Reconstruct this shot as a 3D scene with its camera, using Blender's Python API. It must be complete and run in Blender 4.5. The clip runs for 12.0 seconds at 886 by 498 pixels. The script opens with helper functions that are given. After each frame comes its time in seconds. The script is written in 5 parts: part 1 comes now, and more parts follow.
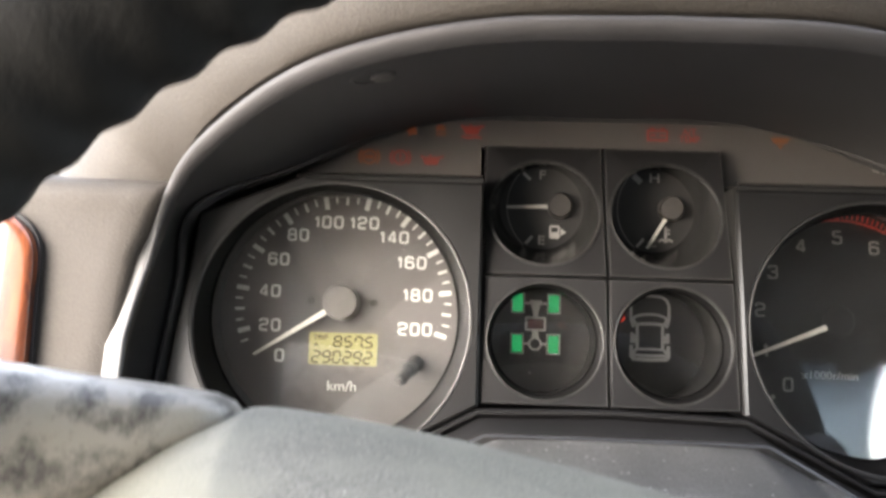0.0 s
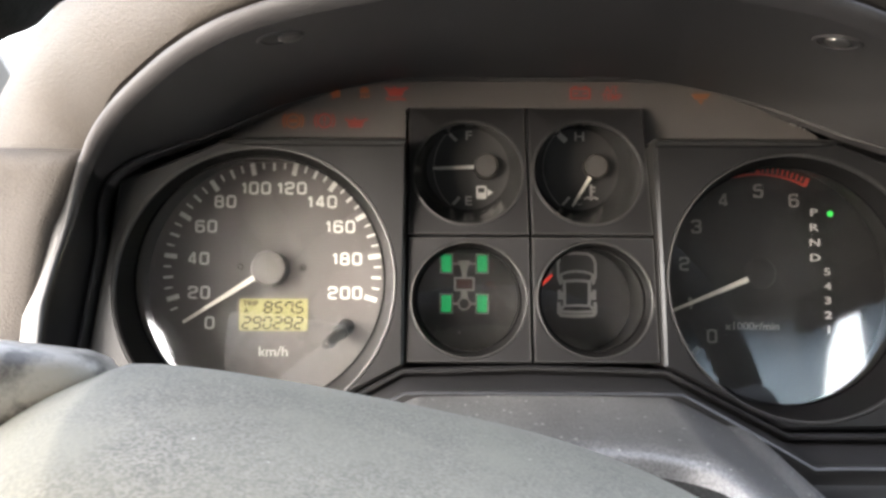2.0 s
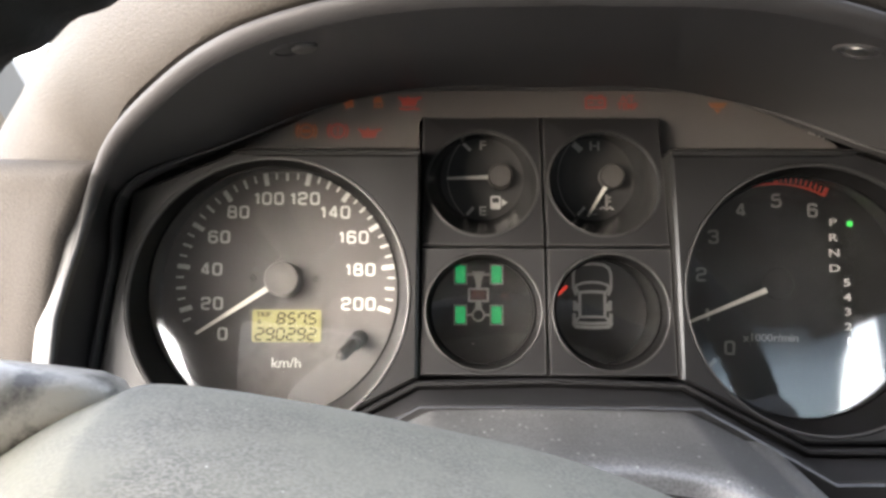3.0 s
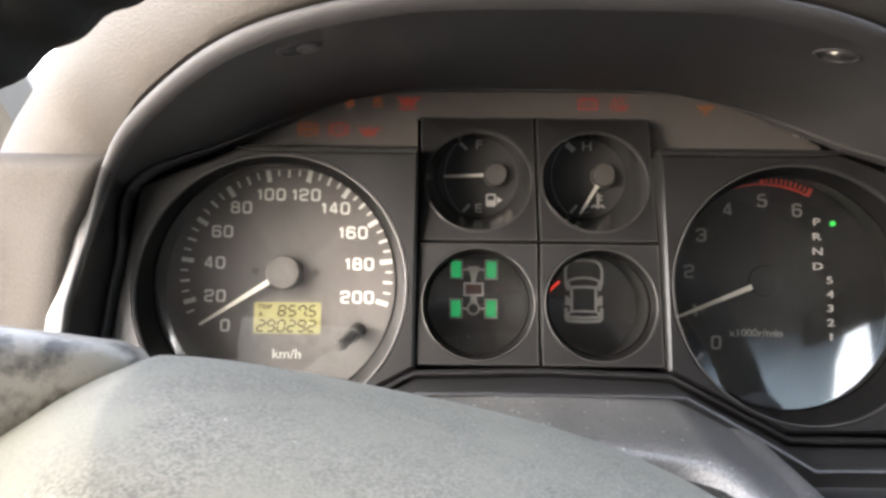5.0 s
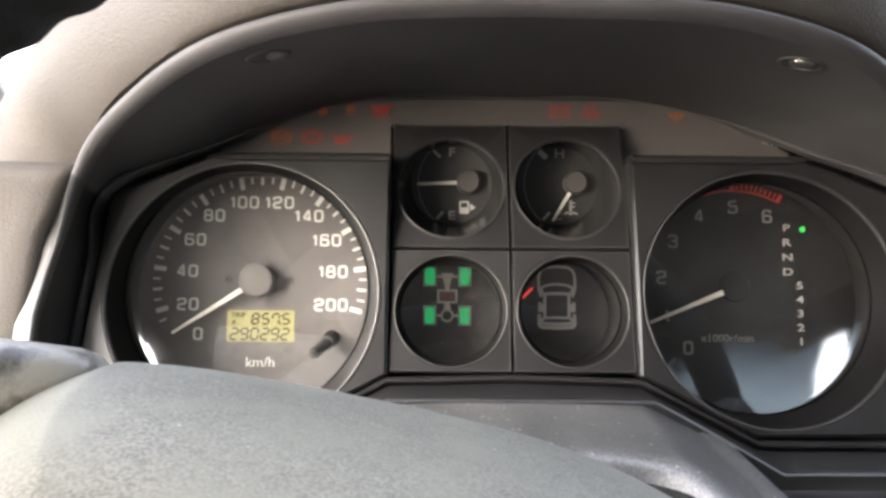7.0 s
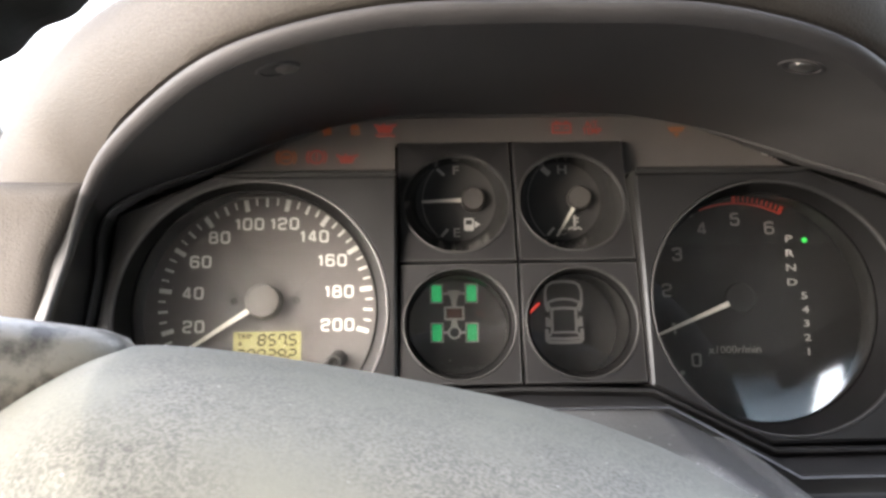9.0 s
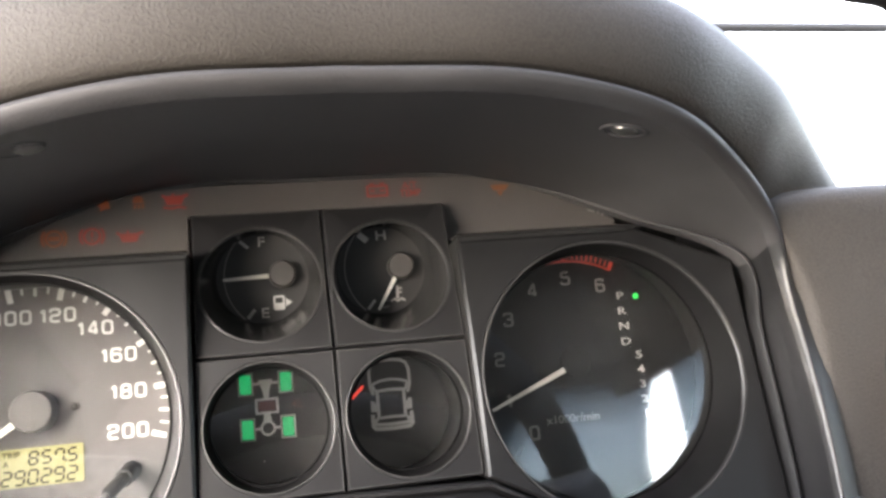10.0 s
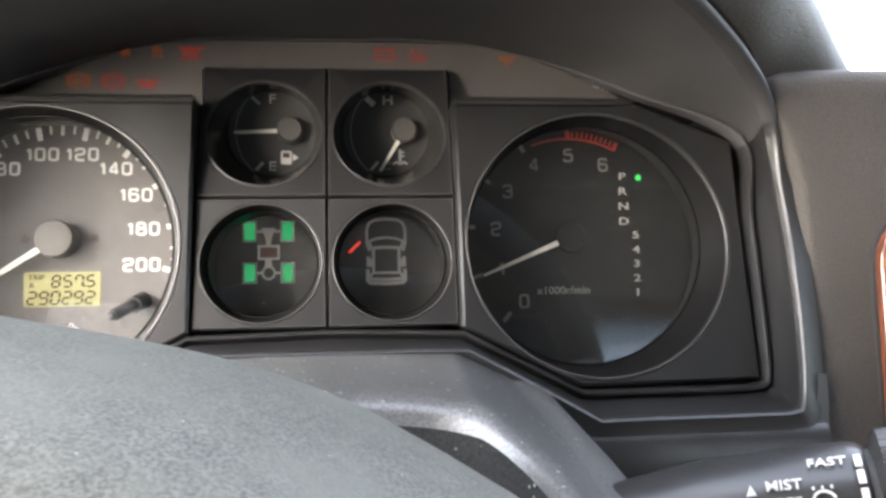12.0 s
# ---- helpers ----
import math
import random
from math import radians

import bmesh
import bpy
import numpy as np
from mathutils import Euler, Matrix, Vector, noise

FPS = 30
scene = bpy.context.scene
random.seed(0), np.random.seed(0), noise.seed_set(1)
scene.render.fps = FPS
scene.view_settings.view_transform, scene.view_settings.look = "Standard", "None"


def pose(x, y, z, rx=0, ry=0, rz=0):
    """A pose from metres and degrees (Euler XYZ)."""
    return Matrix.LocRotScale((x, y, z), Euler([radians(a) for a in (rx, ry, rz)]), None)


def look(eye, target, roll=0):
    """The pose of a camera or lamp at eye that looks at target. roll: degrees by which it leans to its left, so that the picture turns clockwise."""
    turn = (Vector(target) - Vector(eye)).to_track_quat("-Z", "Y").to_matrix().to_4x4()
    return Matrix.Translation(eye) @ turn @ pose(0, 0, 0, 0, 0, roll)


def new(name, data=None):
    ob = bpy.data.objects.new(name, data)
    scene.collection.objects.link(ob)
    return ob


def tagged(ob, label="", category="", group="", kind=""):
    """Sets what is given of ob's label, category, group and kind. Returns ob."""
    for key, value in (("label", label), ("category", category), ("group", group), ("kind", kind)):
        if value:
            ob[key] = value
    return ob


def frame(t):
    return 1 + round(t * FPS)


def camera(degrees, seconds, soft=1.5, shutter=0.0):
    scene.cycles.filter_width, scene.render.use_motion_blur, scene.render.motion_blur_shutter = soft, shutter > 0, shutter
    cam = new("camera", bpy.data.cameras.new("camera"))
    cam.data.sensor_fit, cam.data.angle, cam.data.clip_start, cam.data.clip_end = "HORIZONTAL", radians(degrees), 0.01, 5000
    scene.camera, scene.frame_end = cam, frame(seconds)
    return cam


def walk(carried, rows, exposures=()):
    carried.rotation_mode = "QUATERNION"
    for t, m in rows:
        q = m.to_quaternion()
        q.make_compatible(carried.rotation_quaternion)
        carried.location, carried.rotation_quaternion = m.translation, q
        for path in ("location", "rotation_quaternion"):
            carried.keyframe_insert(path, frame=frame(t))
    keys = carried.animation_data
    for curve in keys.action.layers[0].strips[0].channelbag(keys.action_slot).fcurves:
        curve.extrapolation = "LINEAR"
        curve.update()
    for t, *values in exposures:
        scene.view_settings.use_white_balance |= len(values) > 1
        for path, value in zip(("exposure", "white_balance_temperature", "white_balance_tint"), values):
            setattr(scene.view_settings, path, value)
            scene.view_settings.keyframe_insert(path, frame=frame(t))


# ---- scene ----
cam = camera(55.70, 12.0, soft=2.9, shutter=0.3)
# the dash leans back: the gauges' own frame (x right, y away from the driver, z up the face) stands in the car by this pose
LEAN_BACK = -12.0
DASH = pose(0, 0, 1.25, LEAN_BACK, 0, 0)
PATH = [
    (0, (-0.05466, -0.35207, -0.02997), (-0.07145, 0.04500, 0.01537), 1.96),
    (0.3, (-0.06382, -0.34097, -0.04784), (-0.06738, 0.05587, 0.00223), 2.27),
    (0.5, (-0.06339, -0.33676, -0.03578), (-0.07401, 0.06156, -0.00074), 2.43),
    (1, (-0.04989, -0.34540, -0.03073), (-0.06527, 0.05298, 0.00183), 1.21),
    (1.5, (-0.03765, -0.35264, -0.03272), (-0.03916, 0.04625, -0.00303), 0.21),
    (2, (-0.03632, -0.35261, -0.03354), (-0.03719, 0.04614, -0.00203), 0.24),
    (2.5, (-0.03749, -0.35172, -0.03094), (-0.04020, 0.04694, 0.00163), 0.24),
    (3, (-0.03733, -0.34970, -0.03069), (-0.04385, 0.04880, 0.00320), 0.27),
    (3.2, (-0.03914, -0.34813, -0.03698), (-0.04632, 0.04965, 0.00449), 0.23),
    (4.8, (-0.03835, -0.36319, -0.03441), (-0.04508, 0.03530, -0.00037), 0.89),
    (5, (-0.03743, -0.36202, -0.03648), (-0.04200, 0.03629, 0.00001), 0.71),
    (5.5, (-0.03351, -0.36425, -0.03572), (-0.03399, 0.03372, 0.00452), 0.48),
    (6, (-0.03463, -0.36331, -0.03482), (-0.03421, 0.03460, 0.00598), 0.45),
    (6.5, (-0.03247, -0.36310, -0.03519), (-0.02980, 0.03479, 0.00577), 0.28),
    (7, (-0.03271, -0.36278, -0.03717), (-0.02939, 0.03514, 0.00345), 0.37),
    (7.2, (-0.03099, -0.36139, -0.04304), (-0.02707, 0.03664, -0.00351), 0.11),
    (8.8, (-0.03961, -0.35665, -0.05636), (-0.02425, 0.04027, -0.00930), -0.38),
    (9, (-0.04032, -0.36169, -0.05151), (-0.03218, 0.03326, 0.01135), -0.92),
    (9.3, (-0.03116, -0.34528, -0.04813), (-0.01265, 0.05053, 0.00659), -1.00),
    (9.5, (-0.03089, -0.34394, -0.03505), (-0.00581, 0.05132, 0.02100), -1.58),
    (9.7, (-0.01689, -0.33239, -0.01967), (0.03248, 0.06040, 0.03758), -4.92),
    (10, (-0.02386, -0.32698, -0.02156), (0.05916, 0.05836, 0.04643), -5.82),
    (10.2, (-0.02214, -0.33036, -0.03643), (0.04998, 0.05670, 0.03418), -3.77),
    (10.5, (0.01022, -0.32697, -0.05144), (0.06700, 0.06457, 0.00750), -0.37),
    (11, (0.03177, -0.33909, -0.05026), (0.06115, 0.05630, 0.00272), -1.00),
    (11.5, (0.01328, -0.33125, -0.05173), (0.06000, 0.06424, -0.01429), -1.07),
    (12, (0.00880, -0.34133, -0.05248), (0.05316, 0.05461, -0.01695), -1.28),
]
walk(cam, [(t, DASH @ look(eye, target, roll)) for t, eye, target, roll in PATH],
     [(0.0, 4.25, 6950, 12), (9.0, 4.25, 6950, 13), (9.5, 4.55, 6850, 13), (10.6, 4.45, 6700, 11), (11.2, 4.35, 6700, 11), (12.0, 4.37, 6700, 11)])


from mathutils.bvhtree import BVHTree

# ---- world, sun, exposure ----
world = bpy.data.worlds.new("sky")
scene.world = world
world.use_nodes = True
wn = world.node_tree.nodes
sky = wn.new("ShaderNodeTexSky")
sky.sky_type = 'NISHITA'
sky.sun_disc = False
sky.sun_elevation = radians(28)
sky.sun_rotation = radians(-135)
sky.dust_density = 1.2
sky.air_density = 0.8
sky.ozone_density = 0.4
haze = wn.new("ShaderNodeHueSaturation")
haze.inputs["Saturation"].default_value = 0.5
world.node_tree.links.new(sky.outputs[0], haze.inputs["Color"])
world.node_tree.links.new(haze.outputs[0], wn["Background"].inputs[0])
wn["Background"].inputs[1].default_value = 0.15

sun_data = bpy.data.lights.new("sun", 'SUN')
sun_data.energy, sun_data.angle, sun_data.color = 0.07, radians(30), (1.0, 0.985, 0.96)
sun = new("sun", sun_data)
sun.matrix_world = look((-2.5, -2.5, 3.08), (0, 0, 1.2))


# ---- materials ----
def material(name, color, rough=0.5, metal=0.0, vary=0.15, vary_scale=40.0, grain=0.0, grain_scale=900.0, coat=0.0,
             coat_rough=0.05, coat_ior=1.5, spec=0.5, glow=None, glow_strength=0.0, dust=0.0, sheen=0.0, mottle=0.0):
    """Base colour with stains at one scale, grain with bump at a finer one, and optional dust specks, coat and glow."""
    m = bpy.data.materials.new(name)
    m.use_nodes = True
    nt = m.node_tree
    n, l = nt.nodes, nt.links
    b = n["Principled BSDF"]
    b.inputs["Roughness"].default_value = rough
    b.inputs["Metallic"].default_value = metal
    b.inputs["Specular IOR Level"].default_value = spec
    b.inputs["Coat Weight"].default_value = coat
    b.inputs["Coat Roughness"].default_value = coat_rough
    b.inputs["Coat IOR"].default_value = coat_ior
    b.inputs["Sheen Weight"].default_value = sheen
    tc = n.new("ShaderNodeTexCoord")
    big = n.new("ShaderNodeTexNoise")
    big.inputs["Scale"].default_value = vary_scale
    big.inputs["Detail"].default_value = 5
    l.new(tc.outputs["Object"], big.inputs["Vector"])
    ramp = n.new("ShaderNodeMapRange")
    ramp.inputs["To Min"].default_value = 1 - vary
    ramp.inputs["To Max"].default_value = 1 + vary
    ramp.inputs["From Min"].default_value, ramp.inputs["From Max"].default_value = 0.3, 0.7
    l.new(big.outputs[0], ramp.inputs["Value"])
    mul = n.new("ShaderNodeVectorMath")
    mul.operation = 'SCALE'
    mul.inputs[0].default_value = color
    l.new(ramp.outputs[0], mul.inputs["Scale"])
    out = mul.outputs[0]
    if dust:
        sp = n.new("ShaderNodeTexVoronoi")
        sp.inputs["Scale"].default_value = 260
        l.new(tc.outputs["Object"], sp.inputs["Vector"])
        lt = n.new("ShaderNodeMapRange")
        lt.inputs["From Min"].default_value, lt.inputs["From Max"].default_value = 0.02 + 0.1 * dust, 0.0
        l.new(sp.outputs["Distance"], lt.inputs["Value"])
        few = n.new("ShaderNodeTexNoise")
        few.inputs["Scale"].default_value = 130
        l.new(tc.outputs["Object"], few.inputs["Vector"])
        gate = n.new("ShaderNodeMapRange")
        gate.inputs["From Min"].default_value, gate.inputs["From Max"].default_value = 0.49, 0.53
        l.new(few.outputs[0], gate.inputs["Value"])
        both = n.new("ShaderNodeMath")
        both.operation = 'MULTIPLY'
        l.new(lt.outputs[0], both.inputs[0])
        l.new(gate.outputs[0], both.inputs[1])
        mix = n.new("ShaderNodeMix")
        mix.data_type = 'RGBA'
        mix.inputs[7].default_value = (0.6, 0.6, 0.56, 1)
        l.new(both.outputs[0], mix.inputs[0])
        l.new(out, mix.inputs[6])
        out = mix.outputs[2]
    l.new(out, b.inputs["Base Color"])
    rv = n.new("ShaderNodeMapRange")
    rv.inputs["To Min"].default_value, rv.inputs["To Max"].default_value = max(rough - 0.08, 0.02), min(rough + 0.08, 1)
    l.new(big.outputs[0], rv.inputs["Value"])
    l.new(rv.outputs[0], b.inputs["Roughness"])
    if grain:
        fine = n.new("ShaderNodeTexNoise")
        fine.inputs["Scale"].default_value = grain_scale
        fine.inputs["Detail"].default_value = 2
        l.new(tc.outputs["Object"], fine.inputs["Vector"])
        if mottle:
            fleck = n.new("ShaderNodeMapRange")
            fleck.inputs["From Min"].default_value, fleck.inputs["From Max"].default_value = 0.36, 0.64
            fleck.inputs["To Min"].default_value, fleck.inputs["To Max"].default_value = 1 - mottle, 1 + mottle
            l.new(fine.outputs[0], fleck.inputs["Value"])
            tint = n.new("ShaderNodeVectorMath")
            tint.operation = 'SCALE'
            l.new(out, tint.inputs[0])
            l.new(fleck.outputs[0], tint.inputs["Scale"])
            l.new(tint.outputs[0], b.inputs["Base Color"])
        bump = n.new("ShaderNodeBump")
        bump.inputs["Strength"].default_value = grain
        bump.inputs["Distance"].default_value = 0.0004
        l.new(fine.outputs[0], bump.inputs["Height"])
        l.new(bump.outputs[0], b.inputs["Normal"])
    if glow:
        b.inputs["Emission Color"].default_value = (*glow, 1)
        b.inputs["Emission Strength"].default_value = glow_strength
    return m


PLATE = material("grey_plate_plastic", (0.0105, 0.0102, 0.0105), 0.38, grain=0.12, grain_scale=1600, vary=0.12, spec=0.55)
TILE = material("grey_tile_plastic", (0.014, 0.0136, 0.0141), 0.4, grain=0.12, grain_scale=1600, vary=0.12, spec=0.5)
EDGE = material("worn_edge_plastic", (0.036, 0.0352, 0.0345), 0.42, vary=0.25, vary_scale=90, spec=0.4)
WELL = material("dark_well_plastic", (0.016, 0.0155, 0.015), 0.5, vary=0.1, spec=0.2)
BEZEL_WALL = material("dark_bezel_plastic", (0.0055, 0.0053, 0.0054), 0.5, vary=0.12, spec=0.08)
CONE = material("glossy_cone_plastic", (0.02, 0.0195, 0.019), 0.22, vary=0.1)
# one hood plastic: roof copy lightened, walls darkened, light put into the colour
HOOD = material("hood_plastic_lightened", (0.06, 0.0578, 0.0588), 0.55, grain=0.3, grain_scale=1200, vary=0.12, spec=0.2)
LOWER_HOOD = material("hood_plastic_shaded", (0.019, 0.0187, 0.0193), 0.42, grain=0.2, grain_scale=1300, vary=0.12, spec=0.33)
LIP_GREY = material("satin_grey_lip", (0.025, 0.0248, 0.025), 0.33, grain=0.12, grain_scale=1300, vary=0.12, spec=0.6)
BEIGE = material("beige_grained_vinyl", (0.051, 0.0449, 0.039), 0.6, grain=0.9, grain_scale=1150, vary=0.07, vary_scale=25, mottle=0.12, spec=0.3)
BROWN_PANEL = material("smoked_lamp_panel", (0.068, 0.0615, 0.058), 0.4, vary=0.06)
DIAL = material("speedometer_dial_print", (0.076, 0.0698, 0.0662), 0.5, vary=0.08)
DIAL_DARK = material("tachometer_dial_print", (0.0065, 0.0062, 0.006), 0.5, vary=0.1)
DIAL_SMALL = material("small_dial_print", (0.026, 0.0248, 0.0238), 0.5, vary=0.1)
PRINT = material("white_print", (0.51, 0.497, 0.475), 0.5, vary=0.06)
PRINT_DIM = material("grey_print", (0.36, 0.345, 0.325), 0.5, vary=0.1)
PRINT_MID = material("pale_grey_print", (0.47, 0.455, 0.43), 0.5, vary=0.1)
# dim print; on the tachometer it holds the well's shade in its colour
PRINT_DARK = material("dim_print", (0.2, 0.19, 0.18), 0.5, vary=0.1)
PRINT_RED = material("red_print", (0.45, 0.05, 0.03), 0.5, vary=0.1)
NEEDLE = material("cream_needle", (0.62, 0.59, 0.53), 0.4, vary=0.05)
HUB = material("grey_hub_plastic", (0.075, 0.069, 0.064), 0.5, vary=0.08)
SMALL_HUB = material("dark_hub_plastic", (0.05, 0.046, 0.043), 0.5, vary=0.08)
BLACK_HUB = material("black_hub_plastic", (0.014, 0.0135, 0.013), 0.55, vary=0.08)
LCD = material("lit_lcd_glass", (0.17, 0.163, 0.08), 0.4, vary=0.05, spec=0.2, glow=(0.62, 0.56, 0.22), glow_strength=0.03)
LCD_INK = material("lcd_segment_ink", (0.012, 0.012, 0.008), 0.6, vary=0.1, spec=0.1)
GLOW_GREEN = material("green_lamp_window", (0.02, 0.16, 0.06), 0.5, glow=(0.0, 0.36, 0.1), glow_strength=0.0456)
GLOW_DOT = material("green_dot_lamp", (0.02, 0.3, 0.05), 0.5, glow=(0.03, 0.7, 0.1), glow_strength=0.0651)
GLOW_RED_LINE = material("red_door_lamp", (0.4, 0.05, 0.02), 0.5, glow=(0.8, 0.05, 0.03), glow_strength=0.0570)
LOW_RANGE = material("dim_red_window", (0.06, 0.033, 0.027), 0.5, vary=0.1, glow=(0.85, 0.06, 0.03), glow_strength=0.0012)
WARN_RED = material("red_warning_lens", (0.14, 0.032, 0.025), 0.5, glow=(0.85, 0.06, 0.03), glow_strength=0.006)
WARN_AMBER = material("amber_warning_lens", (0.13, 0.06, 0.028), 0.5, glow=(0.9, 0.17, 0.02), glow_strength=0.004)
PAD = material("dusty_grey_wheel_pad", (0.15, 0.148, 0.126), 0.55, grain=0.2, grain_scale=1500, vary=0.14, vary_scale=300, dust=0.6, mottle=0.3, spec=0.35)
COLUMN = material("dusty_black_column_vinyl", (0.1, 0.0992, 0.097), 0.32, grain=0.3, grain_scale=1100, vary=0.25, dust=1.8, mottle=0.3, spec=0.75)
# the cover's own vinyl again, with the opening's shade put into the colour
COLUMN_SHADED = material("shaded_column_vinyl", (0.028, 0.0278, 0.027), 0.7, grain=0.3, grain_scale=900, vary=0.2, dust=1.6, mottle=0.2, spec=0.12)
LEATHER = material("scuffed_black_leather", (0.058, 0.0565, 0.053), 0.36, grain=0.6, grain_scale=520, vary=0.5, vary_scale=95)
RIM = material("dark_rim_leather", (0.02, 0.0202, 0.02), 0.7, grain=0.6, grain_scale=500, vary=0.25, spec=0.05)
RUBBER = material("black_gasket", (0.028, 0.028, 0.0285), 0.6, vary=0.1)
STALK = material("satin_black_stalk", (0.024, 0.0238, 0.0238), 0.3, vary=0.15, dust=0.3, spec=0.7)
METAL = material("dull_metal", (0.45, 0.44, 0.42), 0.35, metal=1.0, vary=0.15)
CEILING = material("grey_headliner_cloth", (0.19, 0.187, 0.18), 0.9, vary=0.08, grain=0.4, grain_scale=300)
PILLAR = material("black_pillar_trim", (0.02, 0.02, 0.02), 0.7, vary=0.1, grain=0.3, grain_scale=300)
LINER = material("grey_headliner", (0.1, 0.095, 0.088), 0.9, vary=0.08, grain=0.4, grain_scale=300)
DOOR = material("beige_door_trim", (0.3, 0.28, 0.255), 0.7, vary=0.1, grain=0.3, grain_scale=300)
SEAT = material("grey_seat_cloth", (0.13, 0.127, 0.124), 0.9, vary=0.15, grain=0.6, grain_scale=400)
CARPET = material("grey_carpet", (0.12, 0.117, 0.113), 0.95, vary=0.2, grain=0.8, grain_scale=250)
GROUND = material("pale_ground", (0.42, 0.39, 0.335), 0.9, vary=0.2, vary_scale=0.8, grain=0.6, grain_scale=20)


def wood_material():
    m = bpy.data.materials.new("glossy_burr_wood")
    m.use_nodes = True
    n, l = m.node_tree.nodes, m.node_tree.links
    b = n["Principled BSDF"]
    tc = n.new("ShaderNodeTexCoord")
    mp = n.new("ShaderNodeMapping")
    mp.inputs["Scale"].default_value = (1.0, 1.0, 0.25)
    l.new(tc.outputs["Object"], mp.inputs["Vector"])
    no = n.new("ShaderNodeTexNoise")
    no.inputs["Scale"].default_value, no.inputs["Detail"].default_value, no.inputs["Distortion"].default_value = 160, 6, 1.5
    l.new(mp.outputs[0], no.inputs["Vector"])
    cr = n.new("ShaderNodeValToRGB")
    cr.color_ramp.elements[0].position, cr.color_ramp.elements[0].color = 0.35, (0.06, 0.016, 0.007, 1)
    cr.color_ramp.elements[1].position, cr.color_ramp.elements[1].color = 0.68, (0.23, 0.064, 0.022, 1)
    l.new(no.outputs[0], cr.inputs[0])
    l.new(cr.outputs[0], b.inputs["Base Color"])
    b.inputs["Roughness"].default_value = 0.35
    b.inputs["Coat Weight"].default_value, b.inputs["Coat Roughness"].default_value = 1.0, 0.06
    return m


def scuff(m, color, scale, lo, hi):
    """Worn pale patches over a material's base colour."""
    n, l = m.node_tree.nodes, m.node_tree.links
    b = n["Principled BSDF"]
    old = b.inputs["Base Color"].links[0].from_socket
    tc, no, cr, mix = n.new("ShaderNodeTexCoord"), n.new("ShaderNodeTexNoise"), n.new("ShaderNodeMapRange"), n.new("ShaderNodeMix")
    no.inputs["Scale"].default_value, no.inputs["Detail"].default_value, no.inputs["Roughness"].default_value = scale, 7, 0.65
    l.new(tc.outputs["Object"], no.inputs["Vector"])
    cr.inputs["From Min"].default_value, cr.inputs["From Max"].default_value = lo, hi
    l.new(no.outputs[0], cr.inputs["Value"])
    mix.data_type = 'RGBA'
    mix.inputs[7].default_value = (*color, 1)
    l.new(cr.outputs[0], mix.inputs[0])
    l.new(old, mix.inputs[6])
    l.new(mix.outputs[2], b.inputs["Base Color"])


scuff(LEATHER, (0.25, 0.24, 0.215), 130, 0.37, 0.56)
scuff(PAD, (0.18, 0.18, 0.148), 34, 0.42, 0.66)
WOOD = wood_material()


def clear_glass(name, color, ior, rough=0.02):
    m = bpy.data.materials.new(name)
    m.use_nodes = True
    b = m.node_tree.nodes["Principled BSDF"]
    b.inputs["Base Color"].default_value = (*color, 1)
    b.inputs["Transmission Weight"].default_value = 1.0
    b.inputs["Roughness"].default_value = rough
    b.inputs["IOR"].default_value = ior
    return m


COVER = clear_glass("clear_gauge_cover", (0.97, 0.97, 0.97), 1.65, 0.03)


# ---- building helpers ----
def thing(name, at, label, category, group="", kind=""):
    """An Empty at a place of the dash's frame, under which the parts go."""
    ob = new(name)
    ob.empty_display_size = 0.01
    ob.matrix_world = DASH @ Matrix.Translation(at)
    ob["base"] = at
    return tagged(ob, label, category, group, kind)


def finish(bm, name, mat, sharp=38):
    bmesh.ops.remove_doubles(bm, verts=bm.verts, dist=1e-7)
    bmesh.ops.recalc_face_normals(bm, faces=bm.faces)
    me = bpy.data.meshes.new(name)
    bm.to_mesh(me)
    bm.free()
    me.materials.append(mat)
    me.polygons.foreach_set("use_smooth", [True] * len(me.polygons))
    me.set_sharp_from_angle(angle=radians(sharp))
    return me


def part(name, bm, mat, parent, label="", sharp=38):
    """One mesh under a thing, or under a part of it; the bmesh is in the dash's frame."""
    top = parent if parent.parent is None else parent.parent
    base = Vector(top["base"])
    bm.transform(Matrix.Translation(-base))
    ob = new(name, finish(bm, name, mat, sharp))
    ob.parent = parent
    return tagged(ob, label)


def solid(name, bm, mat, label, category, kind="", at=(0, 0, 0), group="", sharp=38):
    """A thing that is one mesh."""
    bm.transform(Matrix.Translation(-Vector(at)))
    ob = new(name, finish(bm, name, mat, sharp))
    ob.matrix_world = DASH @ Matrix.Translation(at)
    ob["base"] = at
    return tagged(ob, label, category, group, kind)


def loft(rings, close=True, caps=False, bm=None):
    bm = bm or bmesh.new()
    vs = [[bm.verts.new(p) for p in r] for r in rings]
    for a, b in zip(vs, vs[1:]):
        n = len(a)
        for i in range(n if close else n - 1):
            j = (i + 1) % n
            bm.faces.new((a[i], a[j], b[j], b[i]))
    if caps:
        for r in (vs[0], vs[-1]):
            bm.faces.new(r)
    return bm


def lathe(c, profile, n=64, bm=None, cap=True):
    """A body of revolution round the axis along y through c = (x, z); profile of (radius, y)."""
    rings = [[(c[0] + r * math.cos(2 * math.pi * i / n), y, c[1] + r * math.sin(2 * math.pi * i / n)) for i in range(n)] for r, y in profile]
    return loft(rings, True, cap, bm)


